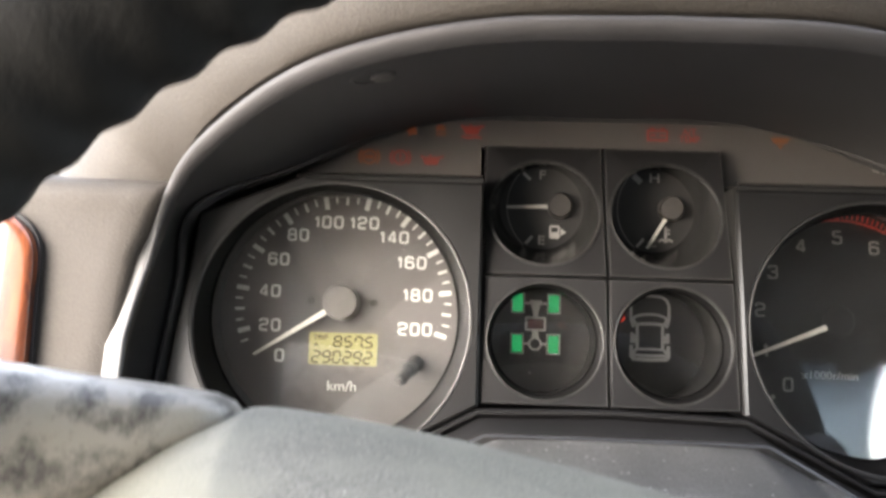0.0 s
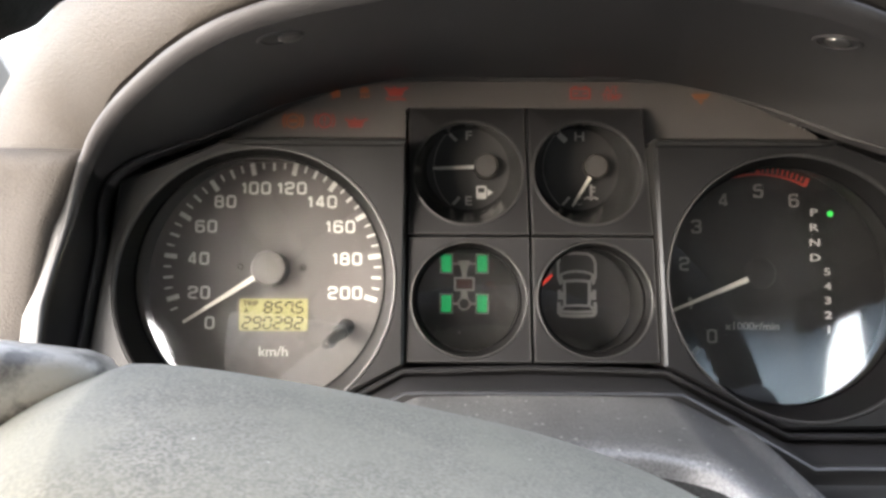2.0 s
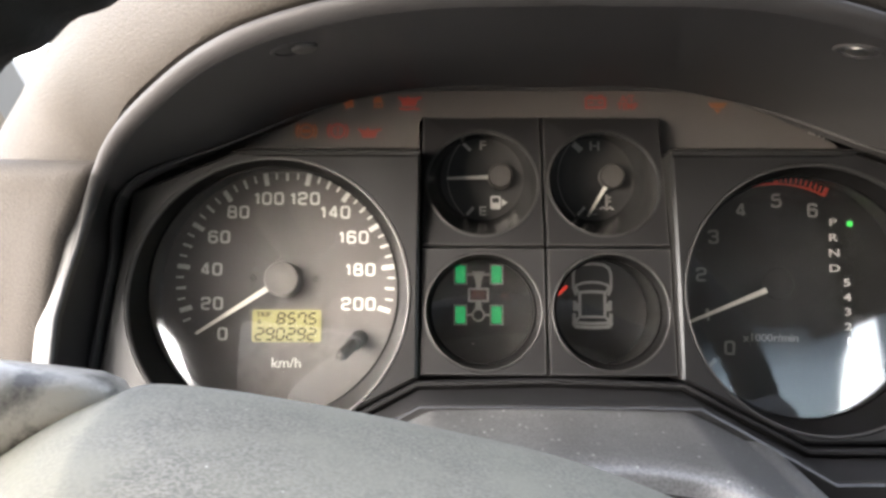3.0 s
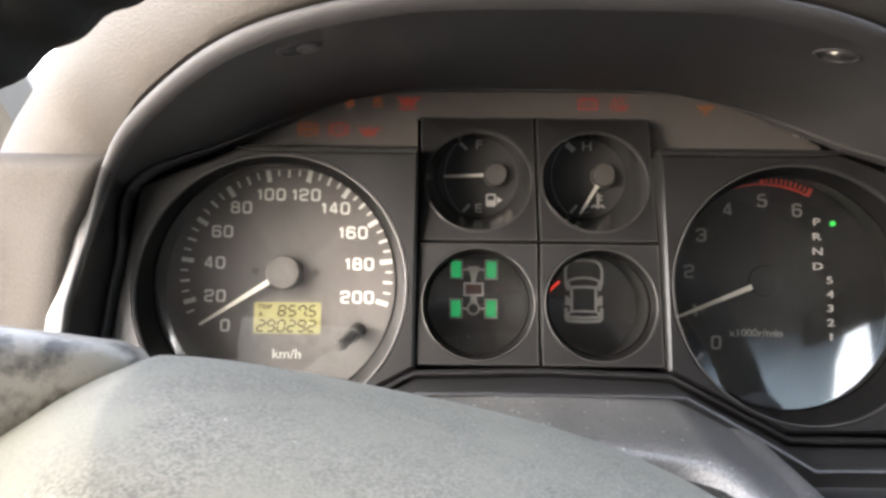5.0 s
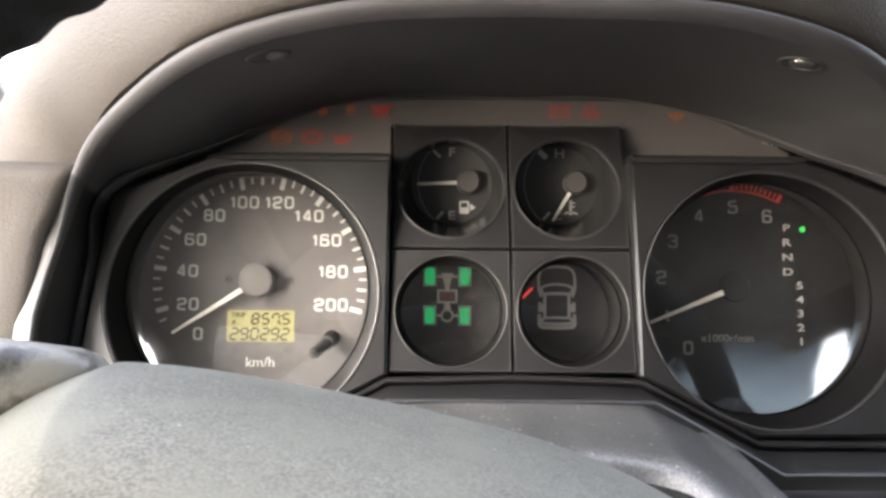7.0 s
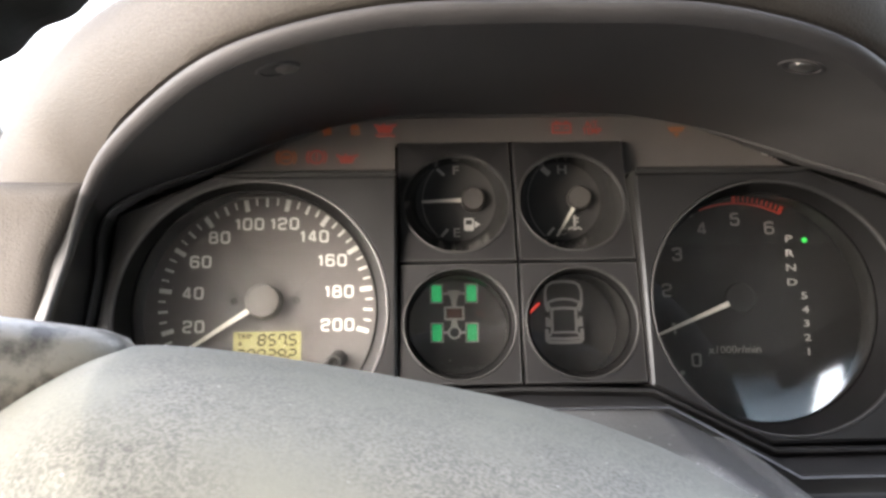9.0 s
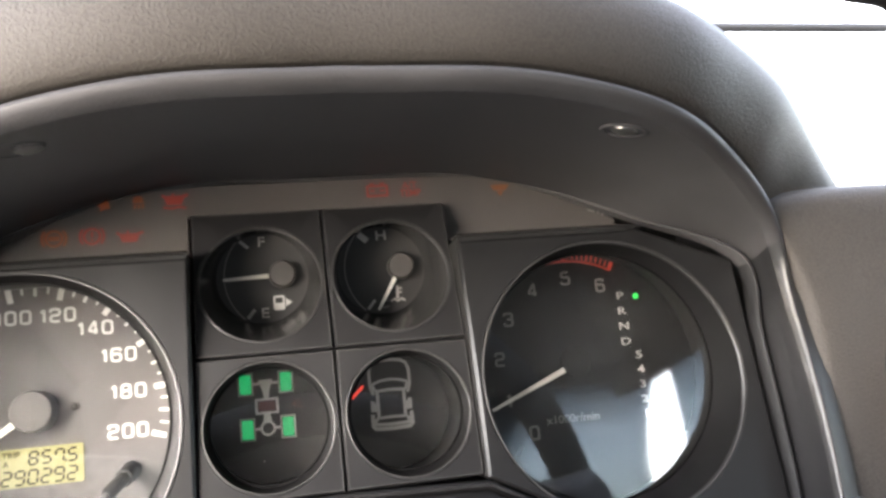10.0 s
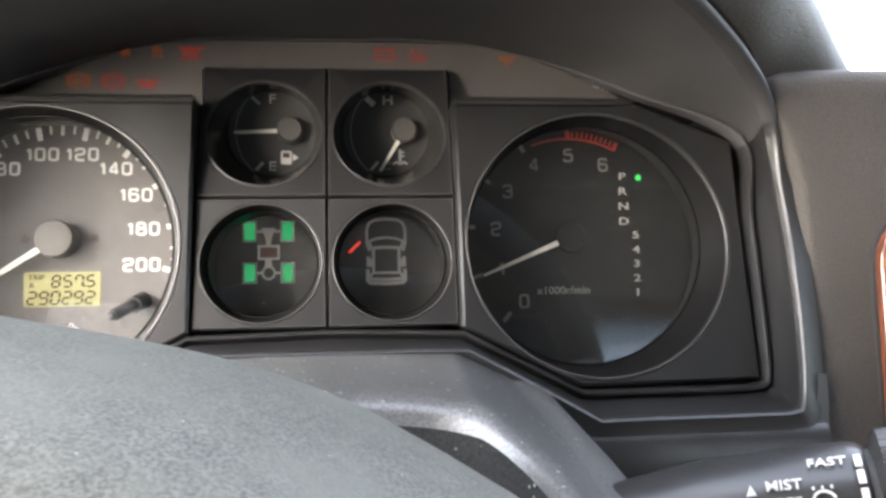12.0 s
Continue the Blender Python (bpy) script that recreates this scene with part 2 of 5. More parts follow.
def prism(poly, y0, y1, bm=None):
    """A flat outline (x, z), y0 (front) to y1."""
    bm = bm or bmesh.new()
    a = [bm.verts.new((x, y0, z)) for x, z in poly]
    b = [bm.verts.new((x, y1, z)) for x, z in poly]
    bm.faces.new(a)
    bm.faces.new(b[::-1])
    for i in range(len(a)):
        j = (i + 1) % len(a)
        bm.faces.new((a[i], a[j], b[j], b[i]))
    return bm


def stroke(pts, w, y, bm=None, closed=False, depth=0.0004):
    """A printed line of that width through points (x, z)."""
    bm = bm or bmesh.new()
    p = [Vector(q) for q in pts]
    n = len(p)
    left, right = [], []
    for i in range(n):
        a = p[(i - 1) % n] if closed or i else p[0]
        b = p[(i + 1) % n] if closed or i < n - 1 else p[-1]
        if a == p[i] and b == p[i]:
            continue
        d1 = (p[i] - a).normalized() if (p[i] - a).length else (b - p[i]).normalized()
        d2 = (b - p[i]).normalized() if (b - p[i]).length else d1
        d = (d1 + d2).normalized()
        nrm = Vector((-d.y, d.x))
        k = w / 2 / max(0.5, abs(nrm.dot(Vector((-d1.y, d1.x)))))
        left.append(p[i] + nrm * k)
        right.append(p[i] - nrm * k)
    m = len(left)
    fl = [bm.verts.new((q.x, y, q.y)) for q in left]
    fr = [bm.verts.new((q.x, y, q.y)) for q in right]
    bl = [bm.verts.new((q.x, y + depth, q.y)) for q in left]
    br = [bm.verts.new((q.x, y + depth, q.y)) for q in right]
    for i in range(m if closed else m - 1):
        j = (i + 1) % m
        bm.faces.new((fl[i], fl[j], fr[j], fr[i]))
        bm.faces.new((fl[i], bl[i], bl[j], fl[j]))
        bm.faces.new((fr[j], br[j], br[i], fr[i]))
    return bm


def arc(c, r, a0, a1, n=24, rz=None):
    rz = rz or r
    return [(c[0] + r * math.cos(radians(a0 + (a1 - a0) * i / n)), c[1] + rz * math.sin(radians(a0 + (a1 - a0) * i / n))) for i in range(n + 1)]


def rounded(x0, z0, x1, z1, r, n=5):
    return (arc((x1 - r, z1 - r), r, 0, 90, n) + arc((x0 + r, z1 - r), r, 90, 180, n)
            + arc((x0 + r, z0 + r), r, 180, 270, n) + arc((x1 - r, z0 + r), r, 270, 360, n))


def lettering(body, x, y, z, height, wide=1.0, weight=0.0, m=None, width=None):
    """Letters as a bmesh, centred at (x, z) of the dash's frame and facing the driver; or laid by the pose m."""
    cu = bpy.data.curves.new("letters", 'FONT')
    cu.body, cu.size, cu.extrude, cu.offset, cu.resolution_u = body, 1.0, 0.02, weight, 3
    tmp = bpy.data.objects.new("letters", cu)
    scene.collection.objects.link(tmp)
    dg = bpy.context.evaluated_depsgraph_get()
    me = bpy.data.meshes.new_from_object(tmp.evaluated_get(dg))
    bm = bmesh.new()
    bm.from_mesh(me)
    bpy.data.objects.remove(tmp)
    bpy.data.curves.remove(cu)
    bpy.data.meshes.remove(me)
    lo = [min(v.co[i] for v in bm.verts) for i in (0, 1)]
    hi = [max(v.co[i] for v in bm.verts) for i in (0, 1)]
    k = height / (hi[1] - lo[1])
    kx = width / (hi[0] - lo[0]) if width else k * wide
    bm.transform(Matrix.Diagonal((kx, k, 0.008, 1)) @ Matrix.Translation((-(lo[0] + hi[0]) / 2, -(lo[1] + hi[1]) / 2, 0)))
    bm.transform((m or Matrix.Translation((x, y, z))) @ pose(0, 0, 0, 90, 0, 0))
    return bm


def fillet(pts, r, closed=False):
    """The polyline with its inner corners rounded."""
    out = []
    n = len(pts)
    for i, p in enumerate(pts):
        p = Vector(p)
        if not closed and i in (0, n - 1):
            out.append(tuple(p))
            continue
        a, b = Vector(pts[i - 1]), Vector(pts[(i + 1) % n])
        ra = min(r, (a - p).length * 0.49)
        rb = min(r, (b - p).length * 0.49)
        p0, p1 = p + (a - p).normalized() * ra, p + (b - p).normalized() * rb
        for k in range(5):
            f = k / 4
            out.append(tuple(p0 * (1 - f) ** 2 + p * 2 * f * (1 - f) + p1 * f * f))
    return out


FIGURES = {"0": [[(0, 0), (0, 1), (1, 1), (1, 0), "closed"]], "1": [[(0.0, 0.74), (0.34, 1), (0.34, 0)]],
           "2": [[(0, 0.74), (0, 1), (1, 1), (1, 0.53), (0, 0.47), (0, 0), (1, 0)]],
           "3": [[(0, 0.78), (0, 1), (1, 1), (1, 0.53), (0.3, 0.53)], [(0.6, 0.5), (1, 0.5), (1, 0), (0, 0), (0, 0.24)]],
           "4": [[(1.06, 0.25), (0, 0.25), (0.66, 1), (0.78, 1), (0.78, 0)]],
           "5": [[(0.95, 1), (0.06, 1), (0.02, 0.56), (1, 0.6), (1, 0), (0, 0), (0, 0.22)]],
           "6": [[(0.95, 0.8), (0.95, 1), (0, 1), (0, 0), (1, 0), (1, 0.57), (0.1, 0.57)]],
           "8": [[(0, 0), (0, 0.53), (1, 0.53), (1, 0), "closed"], [(0.05, 0.53), (0.05, 1), (0.95, 1), (0.95, 0.53)]]}


def numerals(text, x, y, z, h, w, gap=0.00115, line=0.00102):
    """Wide squared figures drawn with a round-cornered line."""
    bm = bmesh.new()
    wide = [(w - line) * (0.42 if ch == "1" else 1.0) for ch in text]
    pitch = gap + line
    left = x - (sum(wide) + pitch * (len(text) - 1)) / 2
    for ch, cw in zip(text, wide):
        for j, pts in enumerate(FIGURES[ch]):
            closed = pts[-1] == "closed"
            p = [(left + u * (w - line), z - h / 2 + line / 2 + v * (h - line)) for u, v in (pts[:-1] if closed else pts)]
            stroke(fillet(p, 0.0012, closed), line, y - 0.00012 * j, bm, closed)
        left += cw + pitch
    return bm


def ease(v, a, b):
    t = min(max((v - a) / (b - a), 0), 1)
    return t * t * (3 - 2 * t)


def spline(keys, n):
    """Catmull-Rom through keys, n steps a span."""
    k = [Vector(q) for q in keys]
    k = [2 * k[0] - k[1]] + k + [2 * k[-1] - k[-2]]
    out = []
    for i in range(1, len(k) - 2):
        p0, p1, p2, p3 = k[i - 1:i + 3]
        for s in range(n):
            t = s / n
            out.append(0.5 * (2 * p1 + (p2 - p0) * t + (2 * p0 - 5 * p1 + 4 * p2 - p3) * t * t + (3 * p1 - p0 - 3 * p2 + p3) * t ** 3))
    out.append(k[-2])
    return out


def to_outline(c, a, poly):
    """How far the ray from c at angle a goes to the outline poly."""
    d = Vector((math.cos(a), math.sin(a)))
    best = 1.0
    for i in range(len(poly)):
        p, q = Vector(poly[i]), Vector(poly[(i + 1) % len(poly)])
        e = q - p
        den = d.x * e.y - d.y * e.x
        if abs(den) < 1e-12:
            continue
        w = p - Vector(c)
        t = (w.x * e.y - w.y * e.x) / den
        s = (w.x * d.y - w.y * d.x) / den
        if t > 0 and -1e-6 <= s <= 1 + 1e-6:
            best = min(best, t)
    return best


def holed_plate(poly, c, r, surf, n=96, thick=0.03, soft=0.0013):
    """A plate of outline poly (x, z) on the surface y = surf(x, z), with a round hole and softened edges."""
    angles = sorted({round(2 * math.pi * i / n, 5) for i in range(n)} | {round(math.atan2(z - c[1], x - c[0]) % (2 * math.pi), 5) for x, z in poly})

    def ring(rad, dy, inset=None):
        out = []
        for a in angles:
            d = rad if inset is None else to_outline(c, a, poly) - inset
            x, z = c[0] + d * math.cos(a), c[1] + d * math.sin(a)
            out.append((x, surf(x, z) + dy, z))
        return out

    return loft([ring(r, 0.003), ring(r, soft * 1.2), ring(r + soft, 0), ring(0, 0, soft), ring(0, soft, 0), ring(0, thick, 0)])


def well(c, r, surf, c2, r2, y2, n=72):
    rings = []
    for k in range(4):
        f = k / 3
        row = []
        for i in range(n):
            a = 2 * math.pi * i / n
            x0, z0 = c[0] + r * math.cos(a), c[1] + r * math.sin(a)
            x1, z1 = c2[0] + r2 * math.cos(a), c2[1] + r2 * math.sin(a)
            y0 = surf(x0, z0) + 0.0022
            row.append((x0 + (x1 - x0) * f, y0 + (y2 - y0) * f, z0 + (z1 - z0) * f))
        rings.append(row)
    return loft(rings)


def collar(c, r, surf, c2, r2, surf2, n=96):
    """The short tapering wall from a hole's edge to the smaller ring behind it, with a small step at its foot."""
    rings = []
    for f, step in ((0, 0), (0.3, 0), (0.7, 0), (1, 0), (1, 0.0008)):
        row = []
        for i in range(n):
            a = 2 * math.pi * i / n
            x0, z0 = c[0] + r * math.cos(a), c[1] + r * math.sin(a)
            x1, z1 = c2[0] + (r2 - step) * math.cos(a), c2[1] + (r2 - step) * math.sin(a)
            y0, y1 = surf(x0, z0) + 0.0022, surf2(x1, z1)
            row.append((x0 + (x1 - x0) * f, y0 + (y1 - y0) * f, z0 + (z1 - z0) * f))
        rings.append(row)
    return loft(rings)


def hoop(c, r, surf, rad, n=96, k=8, dy=0.0):
    """A thin ring round a hole, lying on the surface."""
    bm = bmesh.new()
    rings = []
    for i in range(n + 1):
        a = 2 * math.pi * i / n
        row = []
        for j in range(k):
            b = 2 * math.pi * j / k
            q = r + rad * math.cos(b)
            x, z = c[0] + q * math.cos(a), c[1] + q * math.sin(a)
            row.append((x, surf(x, z) + dy + rad * math.sin(b), z))
        rings.append(row)
    return loft(rings, True, False, bm)


def bar(p, q, w0, w1, t, bm=None):
    """A tapered flat bar from p to q (x, y, z) of width w0 to w1 and thickness t along y."""
    p, q = Vector(p), Vector(q)
    d = (q - p).normalized()
    s = Vector((-d.z, 0, d.x))
    rings = []
    for c, w in ((p, w0), (q, w1)):
        rings.append([c + s * w / 2 + Vector((0, t / 2, 0)), c + s * w / 2 - Vector((0, t / 2, 0)),
                      c - s * w / 2 - Vector((0, t / 2, 0)), c - s * w / 2 + Vector((0, t / 2, 0))])
    return loft(rings, True, True, bm)


def rod(p, q, profile, n=32, bm=None):
    """A turned rod from p to q; profile of (share of the way, radius)."""
    p, q = Vector(p), Vector(q)
    d = (q - p).normalized()
    u = d.cross(Vector((0, 0, 1))).normalized()
    v = d.cross(u)
    rings = [[p + (q - p) * f + (u * math.cos(2 * math.pi * i / n) + v * math.sin(2 * math.pi * i / n)) * r for i in range(n)] for f, r in profile]
    return loft(rings, True, True, bm)


def box(c, s, bm=None, soft=0.0):
    bm = bm or bmesh.new()
    r = bmesh.ops.create_cube(bm, size=1.0, matrix=Matrix.Translation(c) @ Matrix.Diagonal((*s, 1)))
    if soft:
        es = {e for v in r["verts"] for e in v.link_edges}
        bmesh.ops.bevel(bm, geom=list(es), offset=soft, segments=3, affect='EDGES', profile=0.5)
    return bm


# ---- the gauge cluster ----
FACE = 0.045          # depth of the dials behind the cross of the four tiles
SMALL_FACE = 0.040


def plate_y(x, z):
    return -0.0048 + 0.12 * z


def lower_y(x, z):
    return 0.16 * z


def ring_y(x, z):
    """The seat of the cover glasses, at the foot of the short walls behind the bezels."""
    return 0.0075


def small_ring_y(x, z):
    return 0.008 + 0.16 * z


def upper_y(x, z):
    return 0.34 * z


SPEEDO, TACHO = (-0.118, -0.012), (0.113, -0.013)
SPEEDO_HOLE, TACHO_HOLE = (-0.1148, -0.0206), (0.111, -0.0204)
SPEEDO_RING, TACHO_RING = (-0.1158, -0.0188), (0.109, -0.02)
RIGHT_PLATE = [(0.0529, 0.0405), (0.127, 0.0415), (0.1725, 0.0228), (0.1742, -0.0775), (0.1, -0.0785), (0.0529, -0.054)]
LEFT_PLATE = [(-x - (0.0015 + 0.0085 * min(max((0.0228 - z) / 0.1, 0), 1)) * (x > 0.1), z) for x, z in RIGHT_PLATE[::-1]]


def gauge_dial(c, r, y, mat, parent, name="dial"):
    return part(name, lathe(c, [(r, y + 0.002), (r, y), (r * 0.5, y), (0.0005, y)], 72), mat, parent)


def build_speedometer():
    g = thing("speedometer", (SPEEDO_HOLE[0], FACE, SPEEDO_HOLE[1]), "round grey speedometer reading zero with lit odometer display", "gauge")
    part("surround_plate", holed_plate(LEFT_PLATE, SPEEDO_HOLE, 0.0577, plate_y), PLATE, g, "matt grey plastic plate with a round opening")
    part("bezel_ring", hoop(SPEEDO_HOLE, 0.058, plate_y, 0.0006), EDGE, g, "thin light-grey worn ring")
    part("bezel_wall", collar(SPEEDO_HOLE, 0.0577, plate_y, SPEEDO_RING, 0.054, ring_y), BEZEL_WALL, g, "short dark wall behind the bezel")
    part("well", well(SPEEDO_RING, 0.054, ring_y, (SPEEDO[0], SPEEDO[1] - 0.006), 0.0585, FACE), WELL, g)
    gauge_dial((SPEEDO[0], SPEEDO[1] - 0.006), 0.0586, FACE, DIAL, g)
    for i in range(3, 41):
        v = i * 5
        a = radians(220.2 - 23.67 * v / 20)
        r0, w = (0.0458, 0.0022) if v % 20 == 0 else (0.0472, 0.0012) if v % 10 == 0 else (0.0481, 0.0008)
        d = Vector((math.cos(a), 0, math.sin(a)))
        c = Vector((SPEEDO[0], FACE - 0.0005, SPEEDO[1]))
        part("tick", bar(c + d * r0, c + d * 0.0516, w, w, 0.0006), PRINT, g)
    for i in range(11):
        a = radians(220.2 - 23.67 * i)
        out = 0.0355 + 0.0065 * math.sin(a) ** 2
        part("numeral", numerals(str(i * 20), SPEEDO[0] + out * math.cos(a), FACE - 0.0005, SPEEDO[1] + 0.0395 * math.sin(a), 0.0061, 0.0046), PRINT, g)
    part("unit_letters", lettering("km/h", -0.1168, FACE - 0.0005, -0.0508, 0.0046, 1.1, 0.008), PRINT_MID, g)
    lcd = part("odometer_display", prism(rounded(-0.1332, -0.0412, -0.1008, -0.026, 0.0008), FACE - 0.0008, FACE + 0.001), LCD, g,
               "lit yellow-green liquid crystal display")
    ink = FACE - 0.0014
    segs = {"0": "abcdef", "2": "abged", "5": "afgcd", "7": "abcf", "8": "abcdefg", "9": "abcdfg"}

    def digit(ch, x, z, h, w):
        bm = bmesh.new()
        t = 0.00075
        line = {"a": ((0, h), (w, h)), "b": ((w, h), (w, h / 2)), "c": ((w, h / 2), (w, 0)), "d": ((0, 0), (w, 0)),
                "e": ((0, 0), (0, h / 2)), "f": ((0, h / 2), (0, h)), "g": ((0, h / 2), (w, h / 2))}
        for s in segs[ch]:
            (x0, z0), (x1, z1) = line[s]
            e = 0.00035
            dx, dz = (e if x1 > x0 else 0), (-e if z1 < z0 else e if z1 > z0 else 0)
            stroke([(x + x0 + dx + 0.12 * z0, z + z0 + dz), (x + x1 - dx + 0.12 * z1, z + z1 - dz)], t, ink, bm)
        return bm

    for i, ch in enumerate("8575"):
        part("digit", digit(ch, -0.1213 + i * 0.0049, -0.0326, 0.0049, 0.0031), LCD_INK, lcd)
    part("decimal_point", prism(rounded(-0.1078, -0.0328, -0.107, -0.032, 0.0003), ink, ink + 0.0004), LCD_INK, lcd)
    for i, ch in enumerate("290292"):
        part("digit", digit(ch, -0.1315 + i * 0.0049, -0.0401, 0.0053, 0.0033), LCD_INK, lcd)
    part("trip_letters", lettering("TRIP", -0.1277, ink, -0.0283, 0.0022, 1.1), LCD_INK, lcd)
    part("trip_letters", lettering("A", -0.1297, ink, -0.0318, 0.0022, 1.0), LCD_INK, lcd)
    for x in (-0.1335, -0.1035):
        part("dial_screw", lathe((x, -0.0112), [(0.0017, FACE), (0.0017, FACE - 0.0004), (0.0011, FACE - 0.0008), (0.0005, FACE - 0.0003), (0.0002, FACE - 0.0003)], 20), SMALL_HUB, g)
    part("hub", lathe(SPEEDO, [(0.0082, FACE), (0.0082, FACE - 0.009), (0.0076, FACE - 0.0104), (0.004, FACE - 0.0112), (0.0004, FACE - 0.0114)], 40), HUB, g,
         "domed grey plastic needle hub")
    a = radians(212.5)
    c = Vector((SPEEDO[0], FACE - 0.007, SPEEDO[1]))
    d = Vector((math.cos(a), 0, math.sin(a)))
    part("needle", bar(c + d * 0.0062, c + d * 0.047, 0.0026, 0.0011, 0.0012), NEEDLE, g, "cream plastic pointer")
    glass_cover(SPEEDO_RING, 0.0541, ring_y, g)
    stem = part("reset_stem", rod((-0.0825, FACE, -0.039), (-0.0868, 0.012, -0.0462), [(0, 0.0038), (0.35, 0.0036), (0.36, 0.0026), (0.93, 0.0026), (1, 0.002)], 20),
                BLACK_HUB, g, "black trip reset stem")
    part("stem_tip", rod((-0.0868, 0.0125, -0.0462), (-0.0872, 0.009, -0.0468), [(0, 0.0016), (0.8, 0.0016), (1, 0.001)], 16), SMALL_HUB, stem)


def build_tachometer():
    g = thing("tachometer", (TACHO_HOLE[0], FACE, TACHO_HOLE[1]), "round black tachometer with red zone and gear letters", "gauge")
    part("surround_plate", holed_plate(RIGHT_PLATE, TACHO_HOLE, 0.0549, plate_y), PLATE, g, "matt grey plastic plate with a round opening")
    # made-up dark strip, covers the plate's side face where it catches the light
    seam = [[(x, y, z) for x, y in ((0.05235, 0.03), (0.05235, plate_y(0, z) + 0.0012), (0.0526, plate_y(0, z) + 0.0009), (0.05288, plate_y(0, z) + 0.0012), (0.05288, 0.03))]
            for z in (-0.0535, -0.03, 0.0, 0.02, 0.04)]
    part("dark_strip", loft(seam, False), WELL, g, "added black strip that hides the plate's brightly lit inner side")
    part("bezel_ring", hoop(TACHO_HOLE, 0.0552, plate_y, 0.00045), EDGE, g)
    part("bezel_wall", collar(TACHO_HOLE, 0.0549, plate_y, TACHO_RING, 0.0515, ring_y), BEZEL_WALL, g, "short dark wall behind the bezel")
    part("well", well(TACHO_RING, 0.0515, ring_y, (TACHO[0] + 0.001, TACHO[1] - 0.006), 0.058, FACE), WELL, g)
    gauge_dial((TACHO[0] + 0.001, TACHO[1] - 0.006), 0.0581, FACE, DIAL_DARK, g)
    c = Vector((TACHO[0], FACE - 0.0005, TACHO[1]))
    # print dimmed all round, the shade of the well put into its colour
    for i in range(7):
        a = radians(229.5 - 27.9 * i)
        d = Vector((math.cos(a), 0, math.sin(a)))
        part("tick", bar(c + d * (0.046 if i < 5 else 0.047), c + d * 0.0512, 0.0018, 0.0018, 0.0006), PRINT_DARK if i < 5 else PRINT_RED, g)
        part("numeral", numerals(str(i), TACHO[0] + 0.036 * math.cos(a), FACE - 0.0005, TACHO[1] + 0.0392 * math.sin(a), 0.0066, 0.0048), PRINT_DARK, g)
    part("red_zone_line", stroke(arc(TACHO, 0.0472, 112, 62, 30), 0.0009, FACE - 0.0006), PRINT_RED, g, "red arc above five thousand")
    for i in range(1, 10):
        a = radians(90 - 2.75 * i)
        d = Vector((math.cos(a), 0, math.sin(a)))
        part("red_hatch", bar(c + d * 0.0482, c + d * 0.0508, 0.0007, 0.0007, 0.0005), PRINT_RED, g)
    for i, ch in enumerate("PRND"):
        part("gear_letter", lettering(ch, 0.1392, FACE - 0.0005, 0.016 - 0.0072 * i, 0.0034, 1.5, 0.012), PRINT_DIM, g)
    for i, ch in enumerate("54321"):
        part("gear_letter", lettering(ch, 0.1446, FACE - 0.0005, -0.0123 - 0.0068 * i, 0.0034, 1.5, 0.012), PRINT_DIM, g)
    part("gear_lamp", lathe((0.147, 0.0153), [(0.0013, FACE), (0.0013, FACE - 0.0005), (0.0003, FACE - 0.0006)], 20), GLOW_DOT, g, "small lit green lamp beside P")
    part("unit_letters", lettering("x1000r/min", 0.1085, FACE - 0.0005, -0.038, 0.0037, 1.08, 0.012), PRINT_DARK, g)
    part("hub", lathe(TACHO, [(0.0075, FACE), (0.007, FACE - 0.0006), (0.0004, FACE - 0.0012)], 40), DIAL_DARK, g)
    a = radians(202.5)
    c = Vector((TACHO[0], FACE - 0.006, TACHO[1]))
    d = Vector((math.cos(a), 0, math.sin(a)))
    part("needle", bar(c + d * 0.0085, c + d * 0.0465, 0.0024, 0.0011, 0.0012), NEEDLE, g, "cream plastic pointer just below one")
    glass_cover(TACHO_RING, 0.0516, ring_y, g)


def glass_cover(c, r, surf, parent):
    rings = []
    for q, dy in ((0.0005, 0), (r, 0), (r, 0.0012), (0.0005, 0.0012)):
        ring = [(c[0] + q * math.cos(2 * math.pi * i / 72), c[1] + q * math.sin(2 * math.pi * i / 72)) for i in range(72)]
        rings.append([(x, surf(x, z) + 0.0004 + dy, z) for x, z in ring])
    ob = part("cover_glass", loft(rings, True, True), COVER, parent, "clear flat cover glass")
    ob.visible_shadow = False
    return ob


def tile(x0, z0, x1, z1):
    return [(x0, z0), (x1, z0), (x1, z1), (x0, z1)]


GAP = 0.00035


def small_gauge(name, label, poly, c, surf):
    g = thing(name, (c[0], SMALL_FACE, c[1]), label, "gauge", "four square gauge tiles")
    part("surround_tile", holed_plate(poly, c, 0.0238, surf, 64, 0.03, 0.0011), TILE, g, "square grey plastic tile with a round opening")
    part("bezel_ring", hoop(c, 0.0241, surf, 0.0004, 64), EDGE, g)
    # paler rods: worn edges, with the bevels' highlight put into their colour
    mx, mz = sum(x for x, z in poly) / 4, sum(z for x, z in poly) / 4
    rim = [(x - math.copysign(0.0008, x - mx), z - math.copysign(0.0008, z - mz)) for x, z in poly]
    for (x0, z0), (x1, z1) in zip(rim, rim[1:] + rim[:1]):
        part("worn_edge", rod((x0, surf(x0, z0) + 0.0001, z0), (x1, surf(x1, z1) + 0.0001, z1), [(0, 0.00028), (1, 0.00028)], 6), EDGE, g)
    return g


